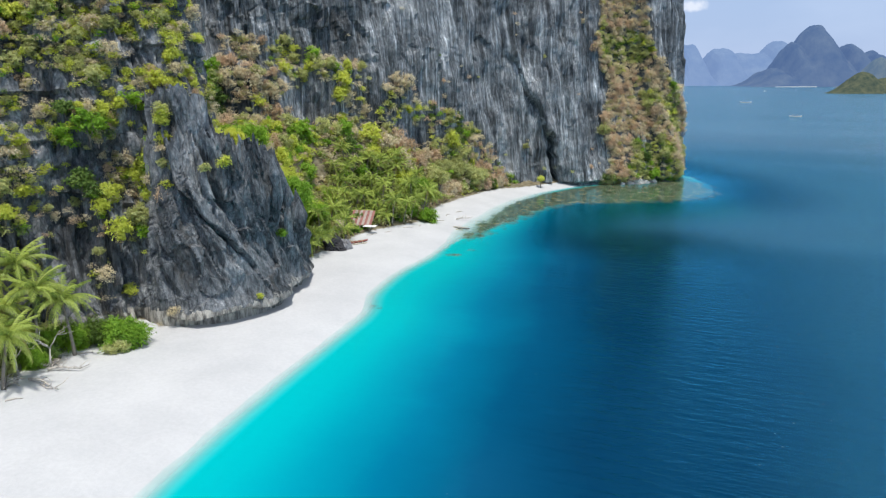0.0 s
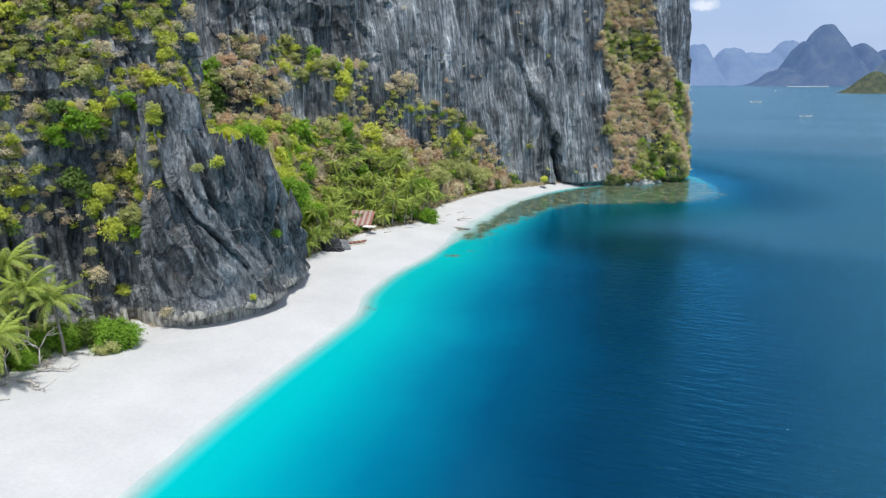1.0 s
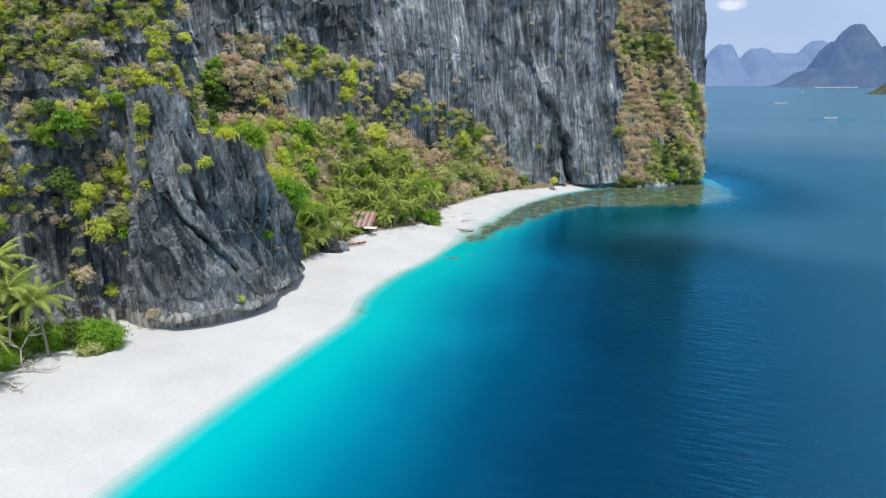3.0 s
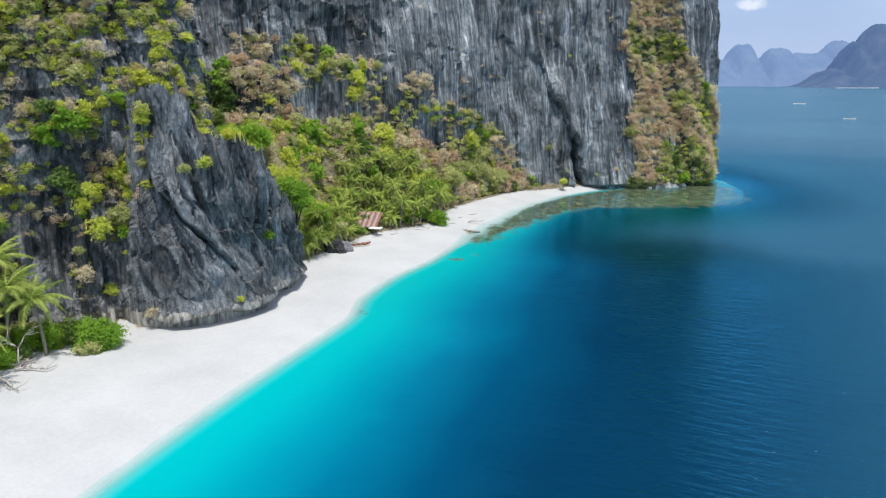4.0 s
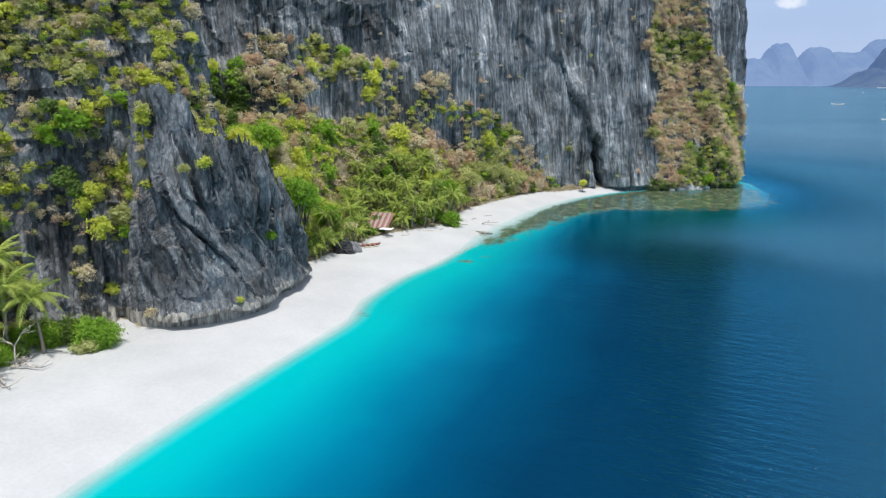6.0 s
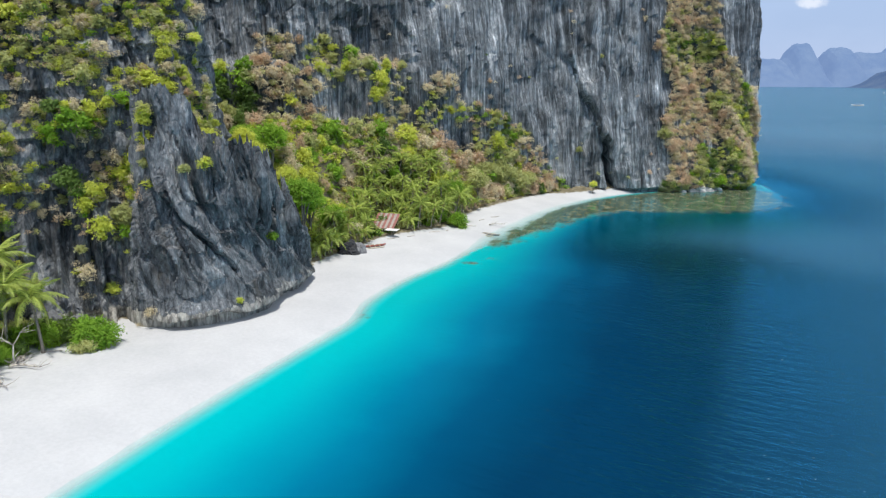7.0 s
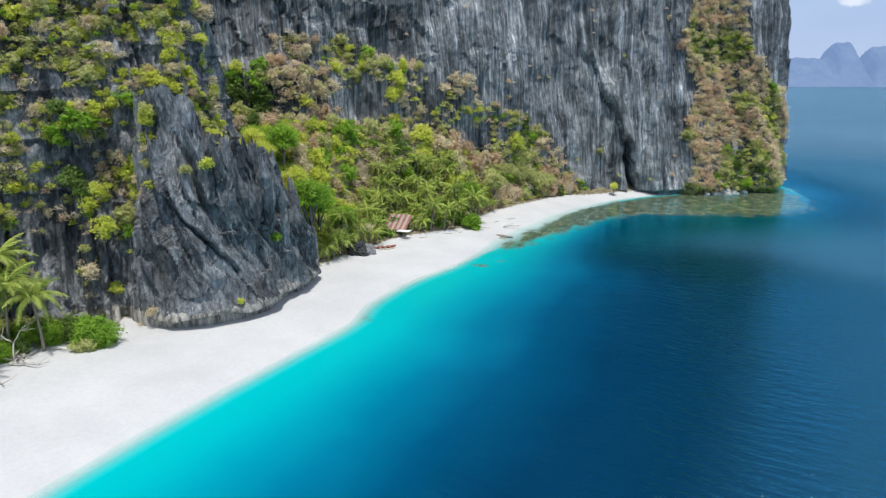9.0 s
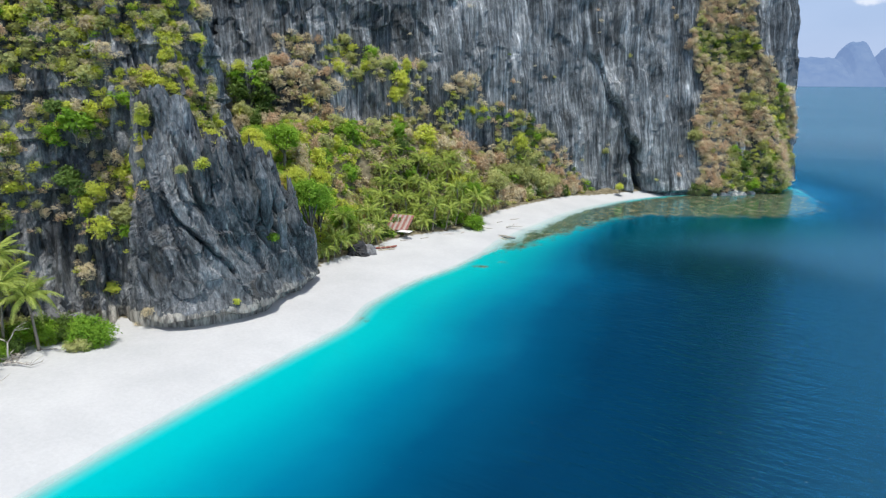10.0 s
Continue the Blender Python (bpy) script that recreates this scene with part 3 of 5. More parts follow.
# ---- rock ----
def rock(name, points, spacing, rows, relief, profile, mat, jag=1.5, caps=10, seed=1):
    """A rock mass over a closed foot line, counterclockwise: points of x, y, foot height, set-back of the rim, rim height, share of detail."""
    p = np.array(points, float)
    count = len(p)
    dense, ring = [], []
    for k in range(count):
        a, b, c, d = (p[(k + i) % count] for i in (-1, 0, 1, 2))
        steps = max(2, int(np.hypot(*(c - b)[:2]) / spacing * b[5]))
        for s in range(steps):
            t = s / steps
            ring.append(0.5 * (2 * b + (c - a) * t + (2 * a - 5 * b + 4 * c - d) * t * t + (3 * b - a - 3 * c + d) * t ** 3))
    q = np.array(ring)
    nu = len(q)
    tang = np.roll(q[:, :2], -1, 0) - np.roll(q[:, :2], 1, 0)
    tang /= np.linalg.norm(tang, axis=1)[:, None]
    out = np.stack([tang[:, 1], -tang[:, 0]], 1)
    v = np.linspace(0, 1, rows)[None, :]
    z = q[:, 2:3] + (q[:, 4:5] - q[:, 2:3]) * v
    back = q[:, 3:4] * v ** profile
    x, y = q[:, 0:1] - out[:, 0:1] * back, q[:, 1:2] - out[:, 1:2] * back
    along = np.concatenate([[0], np.cumsum(np.hypot(*np.diff(q[:, :2], axis=0).T))])[:, None] + 0 * v
    push = relief(x, y, z, along, v + 0 * x)
    x, y = x + out[:, 0:1] * push, y + out[:, 1:2] * push
    z = z + (vnoise(x * 0.5, y * 0.5, z * 0.5, seed + 3) - 0.5) * 0.8 * smooth(0, 0.1, v)
    crest = 1.5 * jag * np.clip(ridged(x * 0.62, y * 0.62, z * 0.03, 3, seed) - 0.25, 0, 1) ** 2 / 0.56
    z = z + crest * smooth(0.8, 1.0, v)
    mid = np.array([x[:, -1].mean(), y[:, -1].mean(), z[:, -1].mean()])
    cx, cy, cz = [x], [y], [z]
    for k in range(1, caps + 1):
        s = (k / (caps + 0.5)) ** 1.2
        xx, yy = x[:, -1] * (1 - s) + mid[0] * s, y[:, -1] * (1 - s) + mid[1] * s
        zz = (z[:, -1] - crest[:, -1]) * (1 - s) + (mid[2] - jag * 0.4) * s + jag * 1.6 * (ridged(xx * 0.42, yy * 0.42, 5, 3, seed + 8) - 0.35)
        cx.append(xx[:, None]), cy.append(yy[:, None]), cz.append(zz[:, None])
    X, Y, Z = (np.concatenate(a, 1) for a in (cx, cy, cz))
    nv = X.shape[1]
    faces = grid_faces(nu, nv, True)
    faces.append([i * nv + nv - 1 for i in range(nu)])
    ob = new(name, mesh_of(name, np.stack([X, Y, Z], -1).reshape(-1, 3), faces, mat, False))
    return ob, (X, Y, Z, out, rows)


def flutes(x, y, z, along, seed, tight=0.55):
    """Upright solution runnels: sharp ribs between rounded grooves."""
    wob = (vnoise(x * 0.2, y * 0.2, z * 0.12, seed) - 0.5) * 3
    return ridged((along + wob) * tight, 0, z * 0.05, 3, seed + 2)


def blocks(along, z, size, seed):
    """Flat-faced joints: a stepped depth from tilted cells."""
    a, b = (along + 0.35 * z) / size, (z - 0.15 * along) / (size * 2.2)
    wob = vnoise(along * 0.4, z * 0.4, 0, seed) * 0.7
    return lattice(np.floor(a + wob).astype(np.int64), np.floor(b + wob).astype(np.int64), np.int64(3), seed)


def fins(along, z, scale, seed, lean=0.25, octaves=4, length=0.12):
    """Upright slabs with narrow cracks between them, 0 in a crack."""
    a = along + lean * z + 2.0 * (vnoise(along * 0.25, z * 0.12, 0, seed) - 0.5)
    total, amp, norm = 0, 1.0, 0
    for k in range(octaves):
        f = scale * 2 ** k
        total = total + amp * np.minimum(np.abs(2 * vnoise(a * f, z * f * length, 0, seed + 13 * k) - 1) * 2.2, 1)
        norm += amp
        amp *= 0.55
    return total / norm


def spur_relief(x, y, z, along, v):
    push = (fbm(x * 0.09, y * 0.09, z * 0.06, 3, 3) - 0.5) * (1.5 + 2.5 * smooth(2, 9, z)) + 0.5 * smooth(9, 2, z) - 0.2
    rough = 0.10 + 0.25 * smooth(3, 10, z) + 0.85 * smooth(0.30, 0.75, v) + 0.35 * smooth(20, 27, along)
    push += (fins(along, z, 0.22, 11, 0.5) - 0.62) * 3.8 * rough + (fins(along, z, 0.6, 14, 0.55, 3, 0.12) - 0.62) * 0.9 * rough
    push += (blocks(along, z, 3.0, 4) - 0.5) * (0.3 + 0.9 * smooth(3, 9, z)) + (blocks(along + 3, z, 1.6, 6) - 0.5) * 0.22 * rough
    push += (fbm(x * 0.7, y * 0.7, z * 0.3, 4, 8) - 0.5) * (0.4 + 0.6 * rough)
    crack = z - (25.5 - 1.02 * along)                       # slanting slab that stands proud of the face below it
    push += 0.9 * smooth(-0.25, 0.3, crack) * smooth(19, 15, along) * smooth(12, 0, crack) - 1.2 * np.exp(-(crack / 0.4) ** 2) * smooth(18, 14, along)
    push -= 0.9 * smooth(100, 106, y) * smooth(-32, -28, x)
    push += 1.4 * np.exp(-((z - 10.5) / 5) ** 2) * smooth(103, 108, y) * smooth(-31, -28, x)   # belly over the beach at the seaward corner
    lip = smooth(2, 8, along) * smooth(46, 36, along)
    ledge = 3.0 + 0.9 * (vnoise(along * 0.3, 0, 0, 93) - 0.5)
    return push + lip * (0.7 * smooth(ledge + 2.2, ledge + 0.2, z) - 1.7 * smooth(ledge, ledge - 0.5, z))


def massif_relief(x, y, z, along, v):
    push = (fbm(x * 0.08, y * 0.08, z * 0.07, 3, 23) - 0.5) * 5.5
    push += (fins(along, z, 0.22, 25, 0.1, 4, 0.14) - 0.62) * 4.6 + (blocks(along, z, 4.0, 24) - 0.5) * 1.5
    push += (np.abs(np.sin((along + 1.5 * vnoise(along * 0.3, z * 0.1, 0, 29)) * 1.9)) - 0.6) * 1.8 * smooth(19, 14, z)
    step = (z + 2.5 * vnoise(along * 0.12, 0, 0, 26)) / 6.5
    push -= 1.1 * (step - np.floor(step)) * smooth(15, 19, z)
    return push + (fbm(x * 0.6, y * 0.6, z * 0.4, 4, 27) - 0.5) * 2.2


def far_relief(x, y, z, along, v):
    push = (fbm(x * 0.045, y * 0.045, z * 0.025, 4, 43) - 0.5) * 9.0
    push += (fins(along, z, 0.09, 45, 0.03, 5, 0.07) - 0.62) * 4.6 + (flutes(x, y, z, along, 49, 0.4) - 0.6) * 1.3
    push += (ridged((along + 1.2 * vnoise(along * 0.3, z * 0.05, 0, 51)) * 0.75, 0, z * 0.02, 3, 52) - 0.6) * 1.5
    push += (blocks(along, z, 6.5, 46) - 0.5) * (0.7 + 1.6 * smooth(-14, -30, x) * smooth(36, 44, z)) + (blocks(along, z, 2.4, 53) - 0.5) * 1.0 * smooth(-14, -30, x) * smooth(36, 44, z) + (fbm(x * 0.3, y * 0.3, z * 0.15, 4, 47) - 0.5) * 2.4
    cleft = np.exp(-((x - 27.3 + 0.2 * (z - 5) + 2.4 * (vnoise(z * 0.45, 0, 0, 91) - 0.5)) / np.interp(z, [0, 10, 17], [1.5, 1.2, 0.6])) ** 4) * smooth(19, 13, z)
    seam = z - (39 - 1.95 * (x - 13) + 1.5 * np.sin(x))
    near = smooth(10, 14, x) * smooth(28, 25, x)
    push += near * (2.4 * smooth(-0.8, 0.8, seam) * smooth(12, 0, seam) - 1.8 * np.exp(-(seam / 1.2) ** 2))
    buttress = (1.0 + 2.0 * smooth(40, 4, z)) * smooth(40, 50, x) * smooth(78, 68, x + 0.25 * z)
    ledge = smooth(36, 39, z) * smooth(-20, -30, x)         # shelf that carries a row of bushes
    return push - 9.0 * cleft + buttress - 3.0 * ledge - 2.4 * smooth(1.8, 0.6, z) * smooth(-2, 8, x)


spur, SPUR = rock("limestone_spur", [
    (-43.6, 91.4, -1, 6.0, 26, 1), (-40.2, 89.8, -1, 5.4, 25.5, 1), (-34.8, 90.9, -1, 5.0, 24.0, 1), (-29.2, 97.4, -1, 3.6, 22.0, 1), (-27.2, 107.6, -1, 3.0, 20.5, 1), (-27.0, 115, -1, 5, 14.5, 1),
    (-31, 124, -1, 5, 13, 0.6), (-38, 128, -1, 5, 14, 0.4), (-48, 122, -1, 5, 21, 0.3), (-50, 112, -1, 5, 27, 0.3), (-47.5, 101, -1, 4, 27, 0.5)],
    0.25, 130, spur_relief, 2.4, ROCK_NEAR, 4.0, 30, 3)


def needle(x, y, foot, height, width, lean, seed):
    """A blade of fluted rock standing up from the spur."""
    sides, rows = 14, 12
    a, v = np.meshgrid(np.linspace(0, 2 * math.pi, sides, endpoint=False), np.linspace(0, 1, rows), indexing="ij")
    spoke = np.round(a * sides / 6.283).astype(np.int64)
    ragged = 0.70 + 0.34 * lattice(spoke, np.int64(seed), np.int64(2), 19) + 0.14 * lattice(spoke, np.int64(seed), (v * 3).astype(np.int64), 23)
    girth = width * ragged * np.interp(v, [0, 0.35, 0.7, 1], [0.35, 1.15, 0.75, 0.10])
    turn = 0.7 + 0.5 * math.sin(seed * 2.3)
    bx, by = np.cos(a) * girth, np.sin(a) * girth * 0.55
    px = x + bx * math.cos(turn) - by * math.sin(turn) + lean[0] * v * height
    py = y + bx * math.sin(turn) + by * math.cos(turn) + lean[1] * v * height
    pz = foot + height * v * (0.86 + 0.14 * np.cos(a + seed))
    faces = grid_faces(sides, rows, True) + [[k * rows + rows - 1 for k in range(sides)]]
    return part("needle", mesh_of("needle", np.stack([px, py, pz], -1).reshape(-1, 3), faces, ROCK_NEAR, False), spur)


needles = np.random.RandomState(64)
for k in range(46):
    t = k / 45
    x, y = np.interp(t, [0, 0.3, 0.55, 0.8, 1], [-37.5, -34.2, -31.6, -29.8, -28.6]), np.interp(t, [0, 0.3, 0.55, 0.8, 1], [96.5, 98.5, 100.6, 103.0, 107.5])
    crown_z = np.interp(t, [0, 0.25, 0.42, 0.6, 0.78, 0.9, 1], [29.0, 26.0, 22.6, 22.4, 24.8, 21.5, 17.5])
    dx, dy = needles.normal(size=2) * 0.9
    tall = needles.uniform(5.0, 9.0)
    needle(x + dx, y + dy, crown_z - tall - abs(needles.normal()) * 1.2, tall, needles.uniform(0.55, 1.2), (-0.10 + 0.06 * needles.normal(), 0.05 * needles.normal()), k)
tagged(spur, "dark grey jagged limestone spur standing on the white beach", "cliff", kind="structure")
pinnacle, PINNACLE = rock("limestone_pinnacle", [
    (-43.5, 95.0, 15, 0.5, 30.3, 1), (-41.0, 93.9, 15, 0.6, 32.2, 1), (-38.2, 94.4, 15, 0.9, 31.6, 1), (-35.8, 96.2, 15, 1.0, 29.6, 1), (-34.8, 99, 15, 1.2, 27.6, 1), (-38, 102, 15, 1.8, 28, 0.6), (-42, 102, 15, 1.8, 30, 0.6), (-43.9, 98.5, 15, 1.2, 30, 0.8)],
    0.25, 70, lambda x, y, z, a, v: (fins(a, z, 0.30, 61, 0.06, 4, 0.08) - 0.62) * 2.0 + (fbm(x * 0.3, y * 0.3, z * 0.12, 3, 62) - 0.5) * 1.6 + (blocks(a, z, 2.0, 63) - 0.5) * 0.6,
    2.6, ROCK_NEAR, 2.2, 12, 9)
tagged(pinnacle, "blunt dark limestone pinnacle with upright runnels", "rock", kind="structure")
massif, MASSIF = rock("cliff_near", [
    (-100, 62, -1, 20, 64, 0.4), (-76, 71, -1, 20, 64, 0.8), (-62, 77.5, -1, 19, 63, 1), (-54, 83.5, -1, 18, 62, 1), (-46, 89.5, -1, 17, 62, 1), (-38.5, 96.5, -1, 15, 61, 1), (-34.5, 106, -1, 13, 61, 1),
    (-36.5, 118, -1, 13, 60, 1), (-46, 132, -1, 12, 60, 0.6), (-66, 143, -1, 12, 62, 0.4), (-100, 150, -1, 14, 64, 0.2), (-130, 110, -1, 20, 64, 0.2)],
    0.40, 130, massif_relief, 1.15, ROCK_NEAR, 3.0, 10, 5)
tagged(massif, "steep dark limestone cliff overgrown with shrubs", "cliff", kind="structure")
far_cliff, FAR = rock("cliff_far", [
    (-95, 140, -1, 18, 100, 0.5), (-70, 150, -1, 18, 100, 1), (-50, 160, -1, 18, 100, 1), (-38, 172, -1, 18, 100, 1), (-25, 186, -1, 16, 100, 1), (-12, 203, -1, 12, 100, 1), (0, 217, -1, 14, 100, 1), (10, 225, -1, 14, 100, 1),
    (19, 228.8, -1, 15, 100, 1), (30, 232, -1, 15, 100, 1), (42, 236.8, -1, 19, 100, 1), (57, 245, -1, 26, 100, 1), (67, 251, -1, 14, 100, 1), (73, 259, -1, 3, 100, 1), (74.5, 272, -1, 4, 100, 0.6),
    (68, 305, -1, 8, 100, 0.2), (30, 345, -1, 12, 100, 0.15), (-50, 345, -1, 12, 100, 0.15), (-115, 260, -1, 14, 100, 0.15), (-120, 180, -1, 14, 100, 0.2)],
    0.5, 190, far_relief, 1.0, ROCK_FAR, 4.0, 6, 7)
tagged(far_cliff, "sheer grey limestone cliff with pale vertical drip streaks", "cliff", kind="structure")


# ---- distance ----
def hills(name, x0, x1, y, depth, bumps, mat, label, rough=26):
    """A wooded ridge: bumps of place, half-width, height and steepness."""
    xs, ys = np.linspace(x0, x1, 150), np.linspace(-1, 1, 30)
    A, B = np.meshgrid(xs, ys, indexing="ij")
    h = np.zeros_like(A)
    for cx, w, top, power in bumps:
        h = np.maximum(h, top * np.exp(-np.abs((A - cx) / w) ** power))
    h = h + (fbm(A * 0.018, B * 3, 1, 5, 5, 0.6) - 0.5) * rough * smooth(0, 60, h)
    z = h * np.clip(1 - np.abs(B) ** 1.7, 0, 1) - 2
    z = z + (fbm(A * 0.02, B * 5, 2, 4, 8) - 0.5) * rough * smooth(5, 60, z)
    ob = new(name, mesh_of(name, np.stack([A, y + B * depth, z], -1).reshape(-1, 3), grid_faces(150, 30), mat, False))
    return tagged(ob, label, "mountains", kind="structure")


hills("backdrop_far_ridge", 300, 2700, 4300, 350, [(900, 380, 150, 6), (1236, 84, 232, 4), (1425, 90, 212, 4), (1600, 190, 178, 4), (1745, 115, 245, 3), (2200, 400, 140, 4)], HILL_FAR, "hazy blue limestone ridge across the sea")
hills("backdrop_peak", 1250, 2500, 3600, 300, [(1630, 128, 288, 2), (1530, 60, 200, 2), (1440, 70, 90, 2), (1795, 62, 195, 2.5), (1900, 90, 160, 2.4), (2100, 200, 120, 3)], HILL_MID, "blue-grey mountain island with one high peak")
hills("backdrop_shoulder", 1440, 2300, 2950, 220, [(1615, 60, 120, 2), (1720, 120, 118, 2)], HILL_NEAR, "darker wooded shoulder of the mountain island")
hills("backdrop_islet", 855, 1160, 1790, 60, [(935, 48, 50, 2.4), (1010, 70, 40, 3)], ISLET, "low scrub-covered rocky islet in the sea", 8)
beach_far, bf = joined([box(1330, 3235, -0.5, 1500, 3250, 2.6)])
strip = new("backdrop_beach", mesh_of("backdrop_beach", beach_far, bf, CANVAS, False))
tagged(strip, "thin pale beach below the distant mountain", "beach", kind="structure")


# ---- shrubs and trees ----
def crown_mesh(name, mat, seed, leaves, leaf, blobs, squash, spread):
    """An uneven crown of many small leaves, about 1 across in radius, standing on its base."""
    r = np.random.RandomState(seed)
    d = r.normal(size=(blobs, 3))
    d *= (r.uniform(0.2, 1.0, (blobs, 1)) ** 0.6) / np.linalg.norm(d, axis=1, keepdims=True)
    middle = np.stack([d[:, 0] * spread, d[:, 1] * spread, squash * (0.60 + 0.55 * d[:, 2])], 1)
    reach = r.uniform(0.16, 0.42, blobs)
    which = np.arange(leaves) % blobs
    out = r.normal(size=(leaves, 3))
    out /= np.linalg.norm(out, axis=1, keepdims=True)
    out[:, 2] = np.where(out[:, 2] < -0.35, -0.6 * out[:, 2], out[:, 2])
    p = middle[which] + out * (reach[which] * (0.45 + 0.75 * r.uniform(size=leaves)))[:, None]
    facing = out * 0.75 + np.array((0, -0.25, 0.55)) + r.normal(size=(leaves, 3)) * 0.55
    facing /= np.linalg.norm(facing, axis=1, keepdims=True)
    a = np.cross(facing, r.normal(size=(leaves, 3)))
    a /= np.linalg.norm(a, axis=1, keepdims=True)
    b = np.cross(facing, a)
    size = (leaf * r.uniform(0.6, 1.4, leaves))[:, None]
    verts = np.stack([p - a * size * 0.9 - b * size * 0.5, p - a * size * 0.9 + b * size * 0.5, p + a * size * 1.1], 1).reshape(-1, 3)
    return mesh_of(name, verts, np.arange(3 * leaves).reshape(-1, 3), mat, False)


def stems_mesh(name, seed, count, height, thick, mat=None, twigs=0):
    r = np.random.RandomState(seed)
    pieces = []
    for k in range(count):
        a, s = r.uniform(0, 6.28), r.uniform(0.25, 0.7) if count > 1 else 0.12
        tip = Vector((s * math.cos(a), s * math.sin(a), height * r.uniform(0.8, 1.1)))
        bend = Vector(r.normal(size=3) * 0.07)
        pts = [Vector((0, 0, -0.5)), Vector((0.05 * math.cos(a), 0.05 * math.sin(a), 0)), tip * 0.5 + bend, tip]
        pieces.append(tube(pts, [thick, thick, thick * 0.65, thick * 0.25], 4))
        for t in range(twigs):
            p = pts[2].lerp(pts[3], r.uniform(0, 1))
            d = Vector(r.normal(size=3))
            d.z = abs(d.z)
            e = p + d.normalized() * r.uniform(0.3, 0.6)
            pieces.append(tube([p, p.lerp(e, 0.5) + Vector(r.normal(size=3)) * 0.04, e], [thick * 0.35, thick * 0.25, thick * 0.1], 3))
    return mesh_of(name, *joined(pieces), mat or BARK)


SHRUB_LABEL = {"lime": "yellow-green leafy shrub rooted in the limestone", "green": "fresh green leafy shrub rooted in the limestone", "dark": "dark green dense shrub in a rock cleft",
               "olive": "olive green half-dry shrub on the rock", "dry": "leafless pale brown dry shrub on the rock", "rust": "rusty brown withered shrub on the rock"}
SHRUBS = {}
for hue in SHRUB_LABEL:
    sparse = hue in ("dry", "rust")
    SHRUBS[hue] = [(crown_mesh("foliage", LEAF[hue], 100 + 7 * k + len(hue), 900 if sparse else 1000, 0.075 if sparse else 0.098, 26 + 6 * k, 0.85 + 0.2 * k, 0.68),
                    stems_mesh("stem", 50 + k, 4, 0.75, 0.035, DRY_BARK if sparse else BARK, 4 if sparse else 0)) for k in range(3)]


def shrub(hue, at, size, turn, height=1.0, group="shrubs on the cliffs", kind="shrub"):
    """One shrub: crown of leaves over its forked stem."""
    crown, stem = rng.choice(SHRUBS[hue])
    top = new("dry_" + kind if hue in ("dry", "rust") else kind, None)
    top.empty_display_size = 0.2
    top.matrix_basis = Matrix.Translation(at) @ Matrix.Rotation(turn, 4, "Z") @ Matrix.Diagonal((size, size, size * height, 1))
    tagged(top, SHRUB_LABEL[hue], "shrub", group)
    part("foliage", crown, top), part("stem", stem, top)
    return top


def pick(weights):
    total = rng.uniform(0, sum(w for _, w in weights))
    for key, w in weights:
        total -= w
        if total <= 0:
            return key
    return weights[-1][0]


def scrub(name, spots, label, leaf=1.6, each=110):
    """Low growth that nobody could count: tufts of leaves over many spots of x, y, z, size, hue, one mesh."""
    verts, index, hues = [], [], list(LEAF)
    cloud = {h: np.array([v.co[:] for v in SHRUBS[h][0][0].vertices]).reshape(-1, 3, 3) for h in SHRUB_LABEL}
    r = np.random.RandomState(5)
    for x, y, z, size, hue in spots:
        leaves = cloud[hue][r.choice(len(cloud[hue]), each, False)]
        a = r.uniform(0, 6.28)
        turn = np.array([[math.cos(a), -math.sin(a), 0], [math.sin(a), math.cos(a), 0], [0, 0, 0.85]])
        mid = leaves.mean(1, keepdims=True)
        leaves = mid + (leaves - mid) * leaf
        verts.append((leaves @ turn.T * size + np.array([x, y, z - 0.35 * size])).reshape(-1, 3))
        index += [hues.index(hue)] * each
    v = np.concatenate(verts)
    me = mesh_of(name, v, np.arange(len(v)).reshape(-1, 3), None, False)
    for h in hues:
        me.materials.append(LEAF[h])
    me.polygons.foreach_set("material_index", index)
    me.update()
    return tagged(new(name, me), label, "undergrowth", kind="stuff")


def plant(face, tries, limit, chance, weights, sizes, gap, loose=0, kind="shrub"):
    """Shrubs over a rock face, where chance(x, y, z) lets them, kept apart by gap of their size; then loose small tufts."""
    X, Y, Z, out, rows = face
    r = np.random.RandomState(tries)
    i, j = r.randint(0, X.shape[0], tries), r.randint(2, rows - 2, tries)
    x, y, z = X[i, j], Y[i, j], Z[i, j]
    keep = np.flatnonzero(r.uniform(size=tries) < chance(x, y, z))
    placed, tufts = [], []
    for k in keep:
        size = rng.uniform(*sizes) * (0.75 + 0.5 * rng.random())
        at = (x[k], y[k], z[k])
        if len(placed) < limit:
            if any((at[0] - a) ** 2 + (at[1] - b) ** 2 + (at[2] - c) ** 2 < (gap * (size + s)) ** 2 for a, b, c, s in placed):
                continue
            placed.append((*at, size))
            shrub(pick(weights(*at)), (at[0] + out[i[k], 0] * size * 0.25, at[1] + out[i[k], 1] * size * 0.25, at[2] - size * 0.35), size, rng.uniform(0, 6.28), rng.uniform(0.8, 1.15), "%ss on the cliffs" % kind.replace("_", " "), kind)
        elif len(tufts) < loose:
            tufts.append((at[0] + out[i[k], 0] * 0.5, at[1] + out[i[k], 1] * 0.5, at[2], rng.uniform(0.7, 1.5) * sizes[0], pick(weights(*at))))
    return tufts


